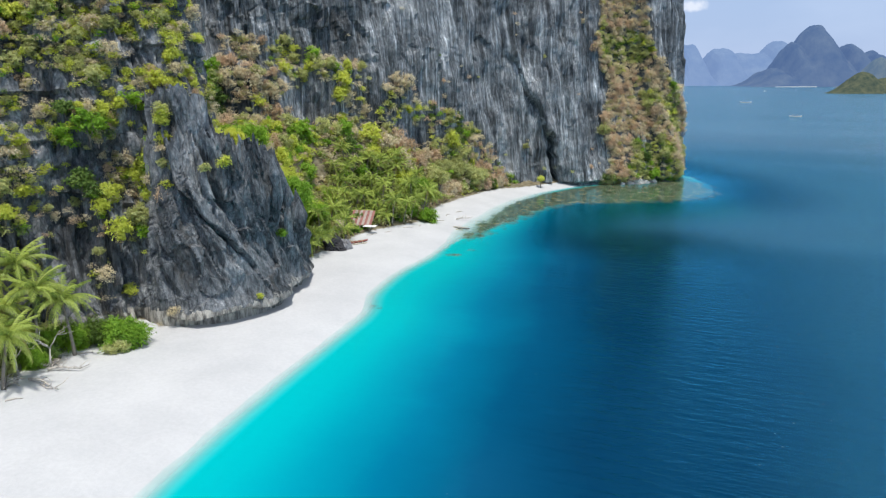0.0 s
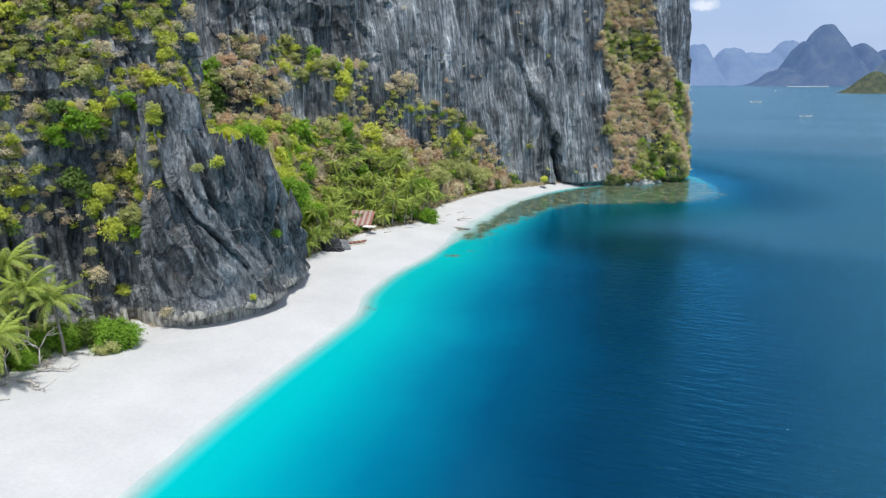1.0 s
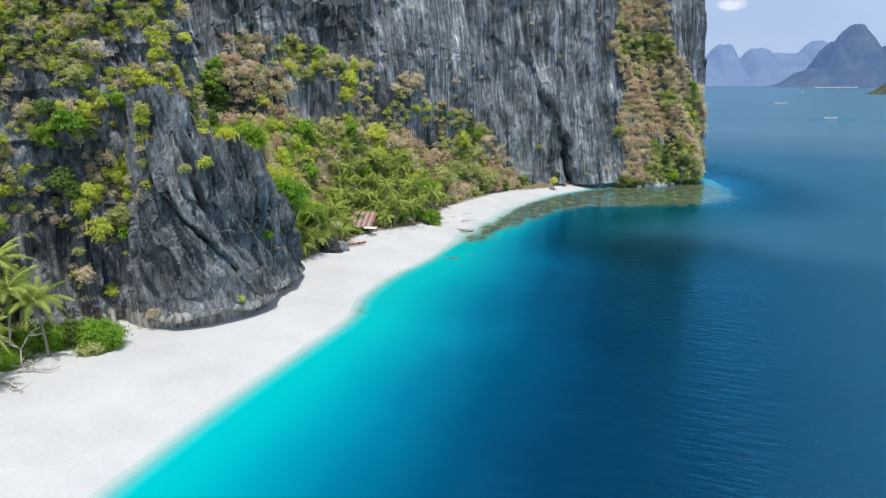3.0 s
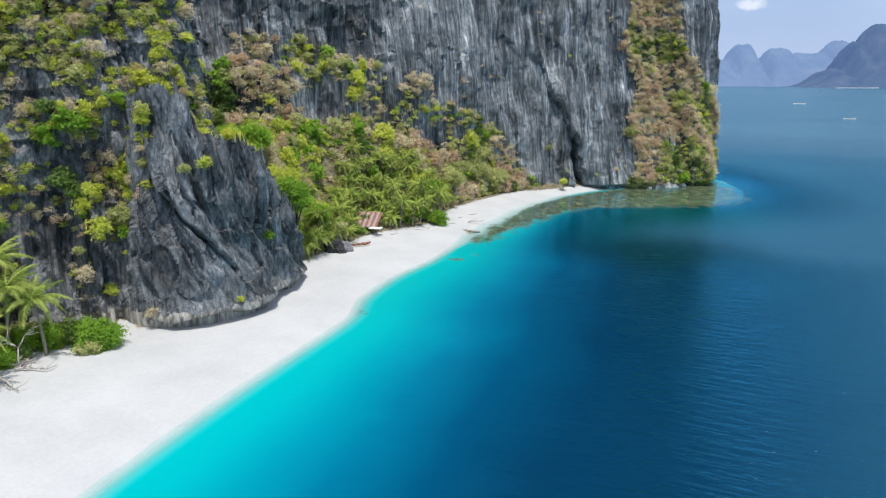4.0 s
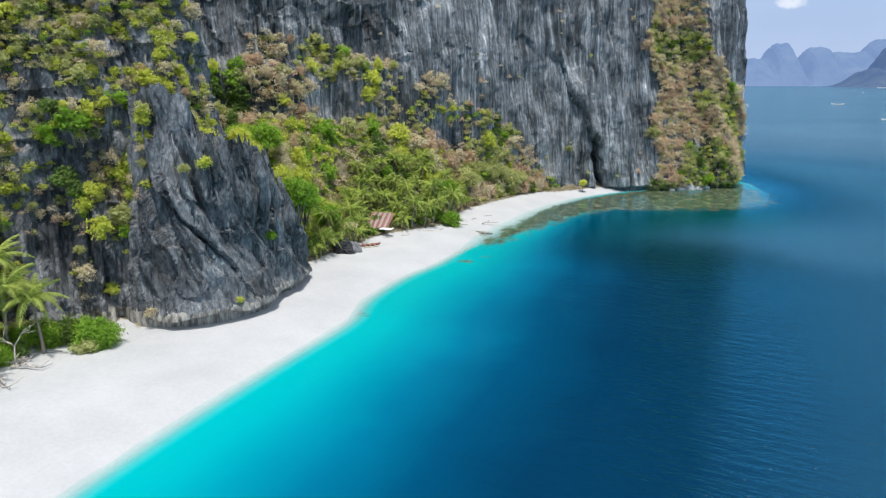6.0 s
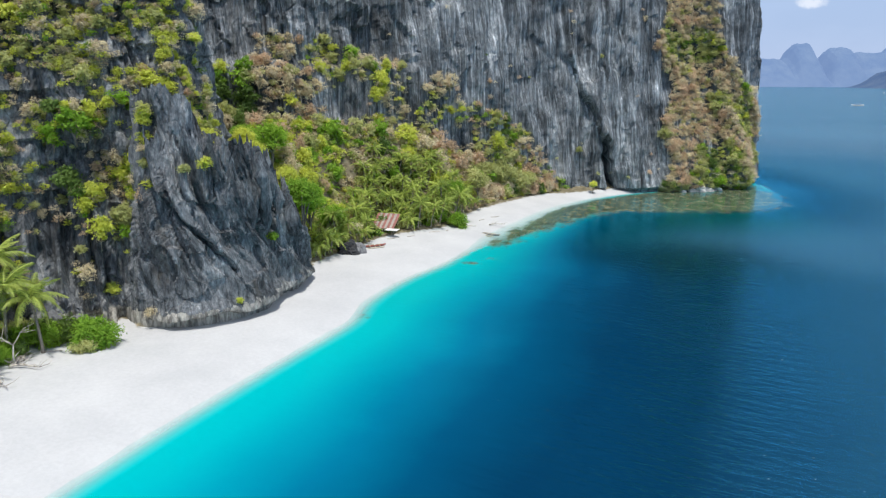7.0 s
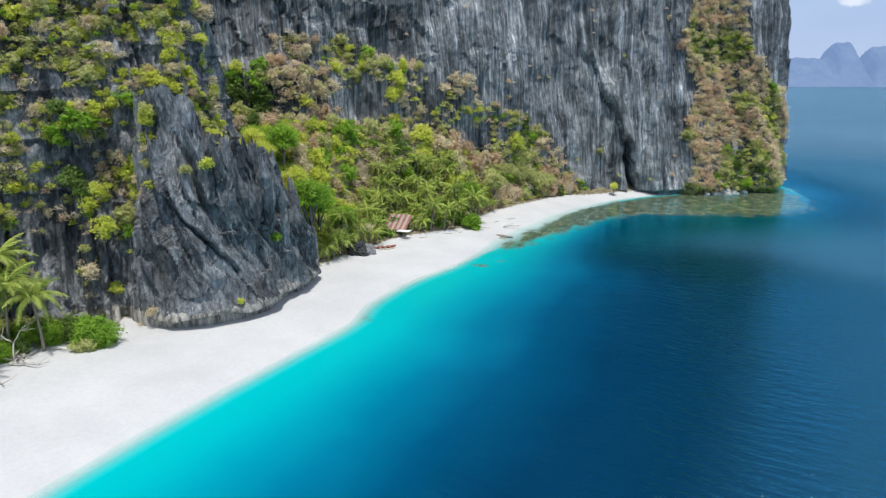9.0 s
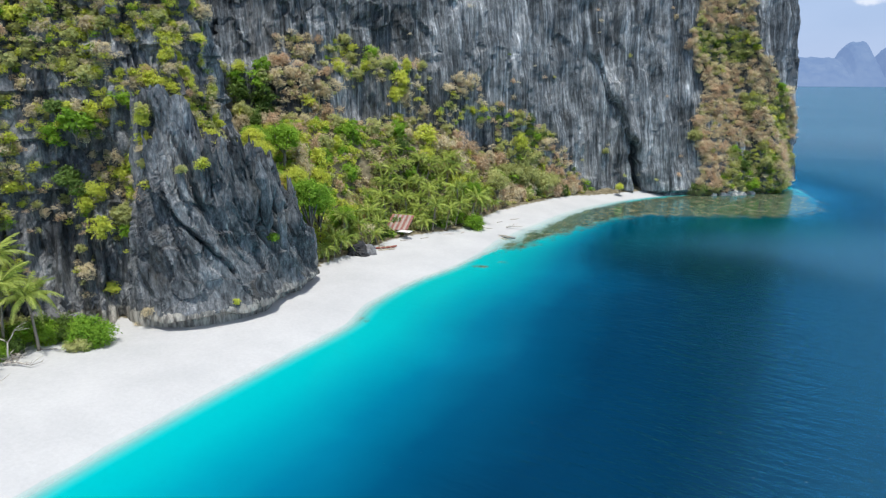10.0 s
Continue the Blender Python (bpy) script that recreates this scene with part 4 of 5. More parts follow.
def on_face(face, x, y, z):
    """The point of a rock face nearest to a place."""
    X, Y, Z, out, rows = face
    d = (X - x) ** 2 + (Y - y) ** 2 + (Z - z) ** 2
    i, j = np.unravel_index(np.argmin(d), d.shape)
    return Vector((X[i, j] - out[i, 0] * 0.1, Y[i, j] - out[i, 1] * 0.1, Z[i, j]))


def near_chance(x, y, z):
    patch = fbm(x * 0.24, y * 0.24, z * 0.24, 3, 77)
    low = 0.04 + 0.96 * smooth(12.5, 18, z + 3 * (fbm(x * 0.3, y * 0.3, 1, 2, 70) - 0.5))
    return low * smooth(0.30, 0.46, patch) * (y < 116) * (x > -64) * (z < 52)


def near_weights(x, y, z):
    return [("lime", 5.6), ("green", 1.0), ("olive", 2.6), ("dry", 3.2), ("rust", 1.3), ("dark", 0.3)]


near_tufts = plant(MASSIF, 26000, 300, near_chance, near_weights, (0.9, 1.9), 0.40, 1500)
scrub("cliff_undergrowth", near_tufts, "low mixed green and dry scrub over the near cliff", 1.3, 120)


def strip_chance(x, y, z):
    right = np.interp(z, [0, 22, 32, 44, 75], [76, 75, 70, 60, 58])
    left = np.interp(z, [0, 15, 40, 75], [42, 45, 42, 40]) + 2 * np.sin(z * 0.25)
    return (x > left) * (x < right) * (y < 268) * (z < 70) * 0.95


def foot_limit(x):
    return np.interp(x, [-70, -43, -25, -12, 2, 10, 14, 16], [46, 43, 36, 28, 19, 9, 4, -5])


def foot_chance(x, y, z):
    patch = fbm(x * 0.1, y * 0.1, z * 0.1, 3, 78)
    bare = np.exp(-((x + 40) / 5.5) ** 2 - ((z - 29) / 6) ** 2)
    thick = smooth(-14, -6, x)                             # brush climbs thickly beside the beach's far end
    return (z < foot_limit(x) + 10 * (patch - 0.5)) * 0.95 * np.maximum(smooth(0.36, 0.50, patch), thick) * (1 - np.minimum(1, 1.6 * bare)) * (x > -58) * (x < 20)


def wall_chance(x, y, z):
    return 0.9 * smooth(0.52, 0.6, fbm(x * 0.1, y * 0.1, z * 0.1, 3, 79)) * (x > -50) * (x < 42) * (z < 62) * (y < 250)


def far_weights(x, y, z):
    """Growth comes in patches: withered ones and greener ones."""
    withered = float(fbm(x * 0.11, y * 0.11, z * 0.09, 2, 81)) > (0.49 if x < 50 else 0.45)
    if x > 40:
        return [("dry", 5.2), ("rust", 4.0), ("olive", 1.0)] if withered else [("olive", 4.8), ("lime", 0.6), ("green", 0.8), ("dry", 1.2), ("dark", 1.0)]
    if x > -14:
        return [("dry", 3.0), ("rust", 3.4), ("olive", 1.4)] if withered else [("olive", 4.0), ("dark", 1.0), ("green", 0.8), ("lime", 0.5), ("rust", 0.8)]
    return [("dry", 5.0), ("rust", 3.0), ("olive", 1.0)] if withered else [("olive", 3.4), ("lime", 1.8), ("green", 0.7), ("dry", 1.8), ("dark", 0.3)]


far_tufts = plant(FAR, 60000, 170, strip_chance, far_weights, (1.3, 2.6), 0.36, 2600, "cliff_shrub")
far_tufts += plant(FAR, 50000, 150, foot_chance, far_weights, (1.4, 3.0), 0.36, 1200, "cliff_shrub")
for k in range(26):                                        # rank growth along the foot beside the sand
    t = k / 25
    x, y = -10.5 + 21.5 * t + rng.uniform(-0.8, 0.8), 196.5 + 26.5 * t + rng.uniform(-1.2, 0.6)
    shrub(pick([("olive", 3.0), ("dry", 2.0), ("rust", 2.4), ("dark", 0.6), ("lime", 0.5)]), (x, y, float(ground_height(np.array(x), np.array(y))) - 0.3), rng.uniform(1.6, 3.0) * (1.1 - 0.4 * t), rng.uniform(0, 6.28), rng.uniform(1.1, 1.7), "bushes on the scree", "bush")
far_tufts += plant(FAR, 3001, 16, wall_chance, far_weights, (0.9, 1.8), 0.8, 40, "cliff_shrub")
scrub("far_cliff_undergrowth", far_tufts, "low dry scrub over the foot of the far cliff", 1.4, 130)

# scree slope between the cliffs
r = np.random.RandomState(12)
xs, ys = r.uniform(-54, 12, 12000), r.uniform(112, 222, 12000)
inner_d, cliff_d, heights = line_distance(xs, ys, EDGE), line_distance(xs, ys, FAR_FOOT), ground_height(xs, ys)
placed, tufts = [], []
for x, y, inner, cliff, z in zip(xs, ys, inner_d, cliff_d, heights):
    if inner < 2.5 or cliff > 1:
        continue
    grove = -31 < x < -4 and inner < 21 and y < 178
    if grove:
        hue = pick([("dark", 3.0), ("green", 1.6), ("olive", 1.6), ("dry", 1.2)])
    elif y < 150 or x < -36:
        hue = pick([("green", 3.4), ("lime", 3.4), ("olive", 1.8), ("rust", 0.8), ("dry", 0.6)])
    else:
        hue = pick([("olive", 3.0), ("dry", 3.0), ("rust", 2.4), ("lime", 1.2), ("green", 0.8)])
    size = rng.uniform(1.5, 3.0) * (1.35 if y > 180 else 1.0)
    if grove and rng.random() > 0.12 or len(placed) > 130 or any((x - a) ** 2 + (y - b) ** 2 < (0.5 * (size + s)) ** 2 for a, b, s in placed):
        if len(tufts) < 2300 and (not grove or z > 6.3 or rng.random() < 0.45):
            tufts.append((x, y, z + 0.2, rng.uniform(1.0, 2.0), hue))
        continue
    placed.append((x, y, size))
    shrub(hue, (x, y, z - 0.3), size, rng.uniform(0, 6.28), rng.uniform(0.9, 1.5), "bushes on the scree", "bush")
scrub("scree_undergrowth", tufts, "dense mixed scrub over the scree slope", 1.6, 130)


TREE_CROWNS = {h: crown_mesh("crown", LEAF[h], 300 + k, 6500, 0.050, 60, 1.05, 0.74) for k, h in enumerate(("green", "lime", "olive", "dark"))}
TREE_LABEL = {"green": "leafy green tree with a rounded uneven crown", "lime": "bright yellow-green tree with a spreading crown", "olive": "olive half-dry tree with a loose crown", "dark": "dark green dense tree in the gully"}


def tree(hue, x, y, z, size, height=1.0, foot=None):
    """A tree whose crown is centred at z: trunk with limbs, crown of small leaves."""
    ground_z = float(ground_height(np.array(x), np.array(y))) if foot is None else foot
    top = new("tree", None)
    top.matrix_basis = Matrix.Translation((x, y, min(ground_z, z - size * 0.7)))
    rise = z - top.matrix_basis.translation.z
    crown = part("crown", TREE_CROWNS[hue], top)
    crown.matrix_basis = Matrix.Translation((0, 0, rise - 0.75 * size * height)) @ Matrix.Rotation(x * 1.7, 4, "Z") @ Matrix.Diagonal((size, size, size * height, 1))
    trunk = [tube([(0, 0, -1.5), (0.1 * size, 0, rise * 0.4), (0, 0.08 * size, rise)], [0.09 * size, 0.07 * size, 0.03 * size], 7)]
    for k in range(5):
        a = k * 1.26 + x
        trunk.append(tube([(0.08 * size, 0, rise * 0.45), (0.3 * size * math.cos(a), 0.3 * size * math.sin(a), rise * 0.75), (0.6 * size * math.cos(a), 0.6 * size * math.sin(a), rise + 0.1 * size)], [0.045 * size, 0.035 * size, 0.012 * size], 5))
    part("trunk", mesh_of("trunk", *joined(trunk), BARK), top)
    return tagged(top, TREE_LABEL[hue], "tree", "trees between the cliffs")


for spot in (("green", -43.2, 139, 23.5, 4.2), ("lime", -37.5, 117, 22.5, 2.8), ("lime", -38.8, 122, 22.5, 3.0), ("green", -32.5, 126, 15.0, 4.0), ("green", -33.5, 132, 12.5, 4.2), ("lime", -37, 130, 17.0, 3.2),
             ("olive", -36.5, 171, 13.5, 4.2), ("lime", -26, 181, 16.5, 3.6), ("lime", -21, 186, 15.5, 3.0), ("olive", -3.2, 208, 8.4, 4.4), ("olive", -8.0, 203, 10.0, 4.2), ("olive", 2.6, 214, 6.4, 3.8), ("olive", -11.0, 197.5, 8.5, 3.8),
             ("lime", -42.3, 126, 24.5, 2.6), ("green", -45.0, 131, 24.5, 2.8), ("lime", 21.7, 226.0, 3.6, 1.6), ("green", -31, 139, 8.5, 3.2), ("lime", -38.5, 145, 15, 3.4),
             ("green", -13, 178, 8.5, 3.0), ("olive", -9, 190, 9.0, 3.4)):
    tree(*spot)


for hue, x, y, z, size in (("lime", -33.6, 94.6, 22.8, 1.3), ("green", -25.4, 103.2, 11.8, 1.2), ("lime", -29.6, 95.0, 4.4, 0.8), ("dry", -40.3, 88.6, 3.8, 1.3), ("dry", -47.5, 86.3, 9.8, 1.7),
                           ("olive", -48.0, 86.3, 12.0, 1.1), ("green", -43.0, 91.0, 13.5, 1.4), ("olive", -42.5, 91.5, 17.5, 1.9), ("rust", -41.5, 92.0, 18.3, 1.2)):
    shrub(hue, on_face(SPUR if x > -42 else MASSIF, x, y, z) - Vector((0, 0, 0.35 * size)), size, x, 1.0, "shrubs on the spur")
for hue, x, y, z, size in (("lime", -46.1, 92.5, 29.4, 1.5), ("olive", -44.1, 92.5, 30.5, 1.4), ("lime", -42.8, 92.5, 28.7, 1.3), ("green", -46.7, 92.5, 26.9, 1.6), ("lime", -44.9, 92.5, 26.2, 1.4), ("dry", -43.3, 92.5, 25.3, 1.3), ("green", -46.3, 92.5, 23.6, 1.7), ("lime", -44.4, 92.5, 22.5, 1.2),
                           ("olive", -42.6, 92.5, 23.3, 1.1), ("dry", -47.1, 92.5, 20.7, 1.3), ("lime", -45.3, 92.5, 19.6, 1.2), ("rust", -42.6, 92.5, 19.2, 1.2), ("lime", -40.9, 92.5, 20.0, 1.1), ("olive", -40.0, 92.5, 22.6, 0.9), ("olive", -34.3, 92.5, 22.6, 1.2), ("dry", -42.4, 92.5, 31.9, 1.1)):
    shrub(hue, on_face(SPUR, x, y, z) - Vector((0, 0, 0.35 * size)), size, x, 1.0, "shrubs on the spur")
for hue, x, y, size in (("olive", -58.0, 154.2, 2.2), ("dark", -56.6, 154.4, 2.2), ("lime", -59.4, 155.0, 2.0), ("green", -55.6, 152.6, 2.2), ("dry", -58.6, 152.4, 2.2), ("olive", -60.8, 155.6, 2.2), ("dry", -55.4, 155.4, 1.8), ("olive", -53.9, 146.0, 2.6), ("lime", -54.1, 149.0, 2.2), ("green", -50.2, 143.0, 2.6), ("lime", -55.2, 146.0, 2.4), ("lime", -47.8, 140.0, 2.2), ("olive", -50.2, 140.0, 2.2)):
    shrub(hue, (x, y, float(ground_height(np.array(x), np.array(y))) - 0.3), size, x, 1.3, "bushes on the scree", "bush")
for hue, x, y, z, size in (("green", -50.8, 88.6, 27.2, 2.6), ("green", -52.0, 88.0, 25.0, 2.2), ("dark", -50.0, 88.2, 23.4, 2.4), ("dark", -48.6, 88.6, 21.6, 1.8)):
    shrub(hue, on_face(MASSIF, x, y, z) - Vector((0, 0, 0.35 * size)), size, x, 1.0)
for hue, x, y, z, size in (("green", -57.9, 150.0, 36.3, 2.6), ("dark", -57.9, 150.0, 32.9, 3.0), ("dark", -58.1, 149.0, 29.5, 2.8), ("olive", -57.1, 148.0, 26.6, 2.4), ("lime", -57.9, 146.0, 27.9, 2.0), ("lime", -56.7, 151.0, 38.6, 2.2), ("olive", -58.8, 150.0, 38.0, 2.4), ("green", -56.6, 145.0, 25.7, 2.4),
                           ("dark", -53.0, 151.5, 30.5, 3.4), ("green", -55.0, 150.5, 35.5, 3.0), ("green", -54.5, 152.5, 39.0, 2.6), ("dark", -51.0, 150.5, 26.0, 3.2), ("dark", -49.5, 148.5, 21.5, 3.0), ("olive", -50.5, 155.0, 35.5, 2.6),
                           ("dry", -49.0, 166.0, 34.0, 3.2), ("dry", -46.5, 168.0, 31.0, 3.0), ("lime", -48.0, 165.0, 29.0, 2.4), ("rust", -45.5, 167.5, 26.5, 3.0), ("rust", -44.0, 166.0, 22.0, 3.2), ("dry", -42.5, 165.5, 18.5, 3.0),
                           ("lime", -42.5, 175.5, 38.0, 2.4), ("lime", -40.0, 178.0, 38.2, 2.0), ("olive", -37.0, 180.5, 38.5, 2.2), ("green", -34.0, 183.5, 38.8, 1.9), ("lime", -31.0, 186.5, 39.5, 2.0), ("olive", -28.5, 189.5, 38.5, 1.8)):
    shrub(hue, on_face(FAR, x, y, z) - Vector((0, 0, 0.45 * size)), size, x, 1.05, "shrubs on the ledges", "ledge_shrub")


# ---- palms ----
def frond_mesh(seed, length, droop, mat, leaflets=28):
    r = np.random.RandomState(seed)
    pts = []
    for k in range(9):
        t = k / 8
        pts.append(Vector((length * (t - 0.18 * droop * t * t), 0, length * (0.42 * t - (0.30 + 0.55 * droop) * t * t))))
    verts, faces = tube(pts, [0.05 * (1 - 0.85 * k / 8) for k in range(9)], 4)
    for k in range(leaflets):
        t = 0.14 + 0.86 * k / (leaflets - 1)
        f = t * 8
        i = min(int(f), 7)
        p = pts[i].lerp(pts[i + 1], f - i)
        along = (pts[i + 1] - pts[i]).normalized()
        size = length * 0.20 * math.sin(math.pi * (0.12 + 0.80 * t)) ** 0.7
        for side in (-1, 1):
            d = (Vector((0, side, 0)) + along * (0.45 + 0.4 * t) + Vector((0, 0, -0.55 - 0.5 * droop + 0.22 * r.normal()))).normalized()
            w = along * 0.036 * length / 3.4
            base = len(verts)
            verts += [p - w, p + w, p + d * size * 0.6 + w * 0.8 + Vector((0, 0, 0.02)), p + d * size + Vector((0, 0, -0.10 * size)), p + d * size * 0.6 - w * 0.8]
            faces.append((base, base + 1, base + 2, base + 3, base + 4))
    return mesh_of("frond", verts, faces, mat, False)


FRONDS = [frond_mesh(1, 3.5, 0.25, LEAF["palm"]), frond_mesh(2, 3.9, 0.7, LEAF["palm"]), frond_mesh(3, 3.8, 1.15, LEAF["palm"]), frond_mesh(4, 3.3, 1.5, LEAF["palm_old"])]


def palm_base(height, lean, seed, count=21):
    r = np.random.RandomState(seed)
    top = new("coconut_palm", None)
    pts = [Vector((lean * (k / 7) ** 1.6, 0, -0.4 + (height + 0.4) * k / 7)) for k in range(8)]
    part("trunk", mesh_of("trunk", *tube(pts, [0.24, 0.19, 0.17, 0.155, 0.145, 0.135, 0.13, 0.15], 8), PALM_BARK), top)
    for k in range(count):
        tier = k / count
        me = FRONDS[0] if tier < 0.3 else FRONDS[1] if tier < 0.62 else FRONDS[2] if tier < 0.9 else FRONDS[3]
        f = part("frond", me, top)
        f.matrix_basis = Matrix.Translation(pts[-1]) @ Matrix.Rotation(k * 2.4 + r.normal() * 0.15, 4, "Z") @ Matrix.Rotation(radians(-38 + 52 * tier + 5 * r.normal()), 4, "Y") @ Matrix.Scale(r.uniform(0.88, 1.1), 4)
    return tagged(top, "coconut palm with arching green fronds on the beach edge", "palm tree", "palms of the grove")


# palms at the near end of the beach
near_palms = [(-51.5, 77.5, 8.6, 0.5, 30), (-56.5, 77.0, 9.5, 0.7, 160), (-55.0, 69.5, 7.2, 0.9, 20), (-48.1, 79.2, 6.9, 0.6, 200), (-55.2, 80.0, 10.6, 0.7, 40), (-50.6, 69.4, 5.8, 1.0, 30), (-53.5, 74.5, 7.0, 0.8, 120), (-57.5, 72.0, 8.0, 0.8, 300), (-52.5, 70.8, 5.0, 0.6, 80)]
for k, (x, y, h, lean, turn) in enumerate(near_palms):
    p = palm_base(h / 1.14, lean, 20 + k, 27)
    p.matrix_basis = pose(x, y, float(ground_height(np.array(x), np.array(y))), 0, 0, turn) @ Matrix.Scale(1.14, 4)
    tagged(p, group="palms by the near cliff")

kinds = [palm_base(4.4, 0.6, 31), palm_base(6.2, 1.3, 32), palm_base(8.2, 0.9, 33), palm_base(2.6, 0.7, 34)]
r = np.random.RandomState(21)
xs, ys = r.uniform(-32, -2, 7000), r.uniform(128, 202, 7000)
inner_d, heights = line_distance(xs, ys, EDGE), ground_height(xs, ys)
deep = np.where(ys < 140, 8, 27)
spots = []
for x, y in zip(*(a[(inner_d > 1.2) & (inner_d < deep) & (heights < 13) & (ys < 187)] for a in (xs, ys))):
    if len(spots) >= 165:
        break
    if math.hypot(x + 24.3, y - 154.2) < 4.2 or math.hypot(x + 21.8, y - 150.0) < 3.4 or any((x - a) ** 2 + (y - b) ** 2 < 2.0 ** 2 for a, b in spots):
        continue
    spots.append((x, y))
for k, (x, y) in enumerate(spots):
    z = float(ground_height(np.array(x), np.array(y)))
    m = pose(x, y, z, rng.uniform(-5, 5), rng.uniform(-5, 5), rng.uniform(0, 360))
    if k < 4:
        kinds[k].matrix_basis = m
    else:
        copy_thing(kinds[rng.randrange(4)], m @ Matrix.Scale(rng.uniform(0.66, 0.90), 4))


# ---- beach things ----
def bush(x, y, size, hue, height, label):
    """A dense beach bush, leafy to the ground."""
    z = float(ground_height(np.array(x), np.array(y)))
    top = new("bush", None)
    top.matrix_basis = pose(x, y, z, 0, 0, 57 * x)
    crown = part("foliage", TREE_CROWNS[hue], top)
    crown.matrix_basis = Matrix.Translation((0, 0, -0.25 * size * height)) @ Matrix.Diagonal((size * 1.15, size, size * height, 1))
    part("stem", SHRUBS["green"][0][1], top).scale = (size, size, size)
    return tagged(top, label, "bush", "bushes on the beach")


bush(-43.6, 82.4, 3.0, "green", 1.2, "bright green rounded bush on the white sand")
bush(-46.8, 83.4, 2.6, "dark", 1.2, "dark green bush beside a bright green one")
bush(-43.4, 80.8, 1.7, "olive", 1.0, "olive green low bush at the edge of the sand")
bush(-10.5, 166.5, 2.9, "green", 1.1, "bright green rounded bush beside the palm grove")
for bx, by, bs, bh in ((-53.5, 79.5, 2.4, "olive"), (-50.8, 75.6, 1.8, "green"), (-55.5, 74.5, 2.4, "olive"), (-57.5, 79.0, 2.6, "lime"), (-52.6, 72.0, 1.7, "olive"), (-56, 68.5, 2.2, "green")):
    bush(bx, by, bs, bh, 1.2, "mixed green bush below the palms")
for bx, by, bs, bh in ((-51.5, 79.5, 2.4, "green"), (-53.0, 76.5, 2.6, "dark"), (-55.0, 78.2, 3.0, "lime"), (-49.2, 82.0, 2.2, "green"), (-51.0, 83.0, 2.4, "dark"), (-54.5, 72.5, 2.2, "olive"), (-50.2, 77.4, 1.6, "dark"), (-52.8, 81.2, 2.4, "olive")):
    bush(bx, by, bs, bh, 1.25, "leafy green bush below the palms")


def lump(name, size, seed, mat, label):
    bm = bmesh.new()
    bmesh.ops.create_icosphere(bm, subdivisions=4, radius=1)
    for v in bm.verts:
        c = v.co.copy()
        r = 0.72 + 0.42 * noise.noise(c * 1.3 + Vector((seed, 0, 0))) + 0.22 * abs(noise.noise(c * 3.1 + Vector((0, seed, 0)))) + 0.08 * noise.noise(c * 8)
        v.co = Vector((c.x * size[0], c.y * size[1], c.z * size[2])) * r
    me = bpy.data.meshes.new(name)
    bm.to_mesh(me)
    bm.free()
    me.materials.append(mat)
    return tagged(new(name, me), label, "rock")


boulder = lump("boulder", (2.9, 2.2, 2.4), 3.0, BOULDER, "black jagged boulder lying on the white sand")
boulder.location = (-27.1, 135.6, 2.0)
grey_boulder = lump("boulder", (1.7, 1.4, 1.7), 8.0, GREY_ROCK, "grey weathered boulder beside a black one")
grey_boulder.location = (-25.3, 136.8, 1.9)
for k, (x, y, s) in enumerate(((55.2, 243.0, 1.5), (58.0, 244.2, 1.1), (52.6, 241.9, 0.8), (61, 246.5, 0.9), (49.8, 240.6, 0.6))):
    o = lump("shore_rock", (s * 1.7, s * 1.2, s * 1.1), 5.0 + k, PALE_ROCK, "pale fallen rock in the shallows under the cliff")
    o.location = (x, y - 3.2, 0.25)
    tagged(o, group="fallen rocks")


def beach_hut(x, y, turn):
    """Open lean-to: posts, a sloping roof of red and cream sheets, a low canvas awning."""
    z = float(ground_height(np.array(x), np.array(y)))
    hut = new("beach_hut", None)
    hut.matrix_basis = pose(x, y, z, 0, 0, turn) @ Matrix.Scale(0.86, 4)
    for px in (-2.4, 0, 2.4):
        for py, h in ((-2.2, 0.9), (2.2, 3.7)):
            part("post", mesh_of("post", *tube([(px, py, -0.6), (px, py, h)], [0.08, 0.07], 6), BAMBOO), hut)
    roof = part("roof", mesh_of("roof", *joined([tube([(-3.0, -2.2, 0.80), (3.0, -2.2, 0.80)], [0.05, 0.05], 5), tube([(-3.0, 2.2, 3.66), (3.0, 2.2, 3.66)], [0.05, 0.05], 5)]), BAMBOO), hut)
    for k in range(9):
        x0 = -2.9 + k * 0.655
        v, f = box(x0, -2.7, 0, x0 + 0.64, 2.8, 0.05)
        tilt = Matrix.Translation((0, 0, 2.25 + 0.02 * (k % 2))) @ Matrix.Rotation(radians(33), 4, "X")
        s = part("roof_sheet", mesh_of("roof_sheet", [tilt @ Vector(p) for p in v], f, RED_SHEET if k % 2 == 0 else CREAM_SHEET, False), roof)
    v, f = box(1.4, -4.4, 0.85, 4.6, -2.2, 0.92)
    part("awning", mesh_of("awning", v, f, CANVAS, False), hut, "white canvas awning")
    part("bench", mesh_of("bench", *joined([box(-2.5, -1, 0.4, 2.5, -0.5, 0.46), box(-2.4, -0.95, -0.3, -2.3, -0.55, 0.4), box(2.3, -0.95, -0.3, 2.4, -0.55, 0.4)]), BAMBOO, False), hut)
    return tagged(hut, "open beach hut with red and cream striped sheet roof", "hut")


beach_hut(-24.3, 154.2, -8)


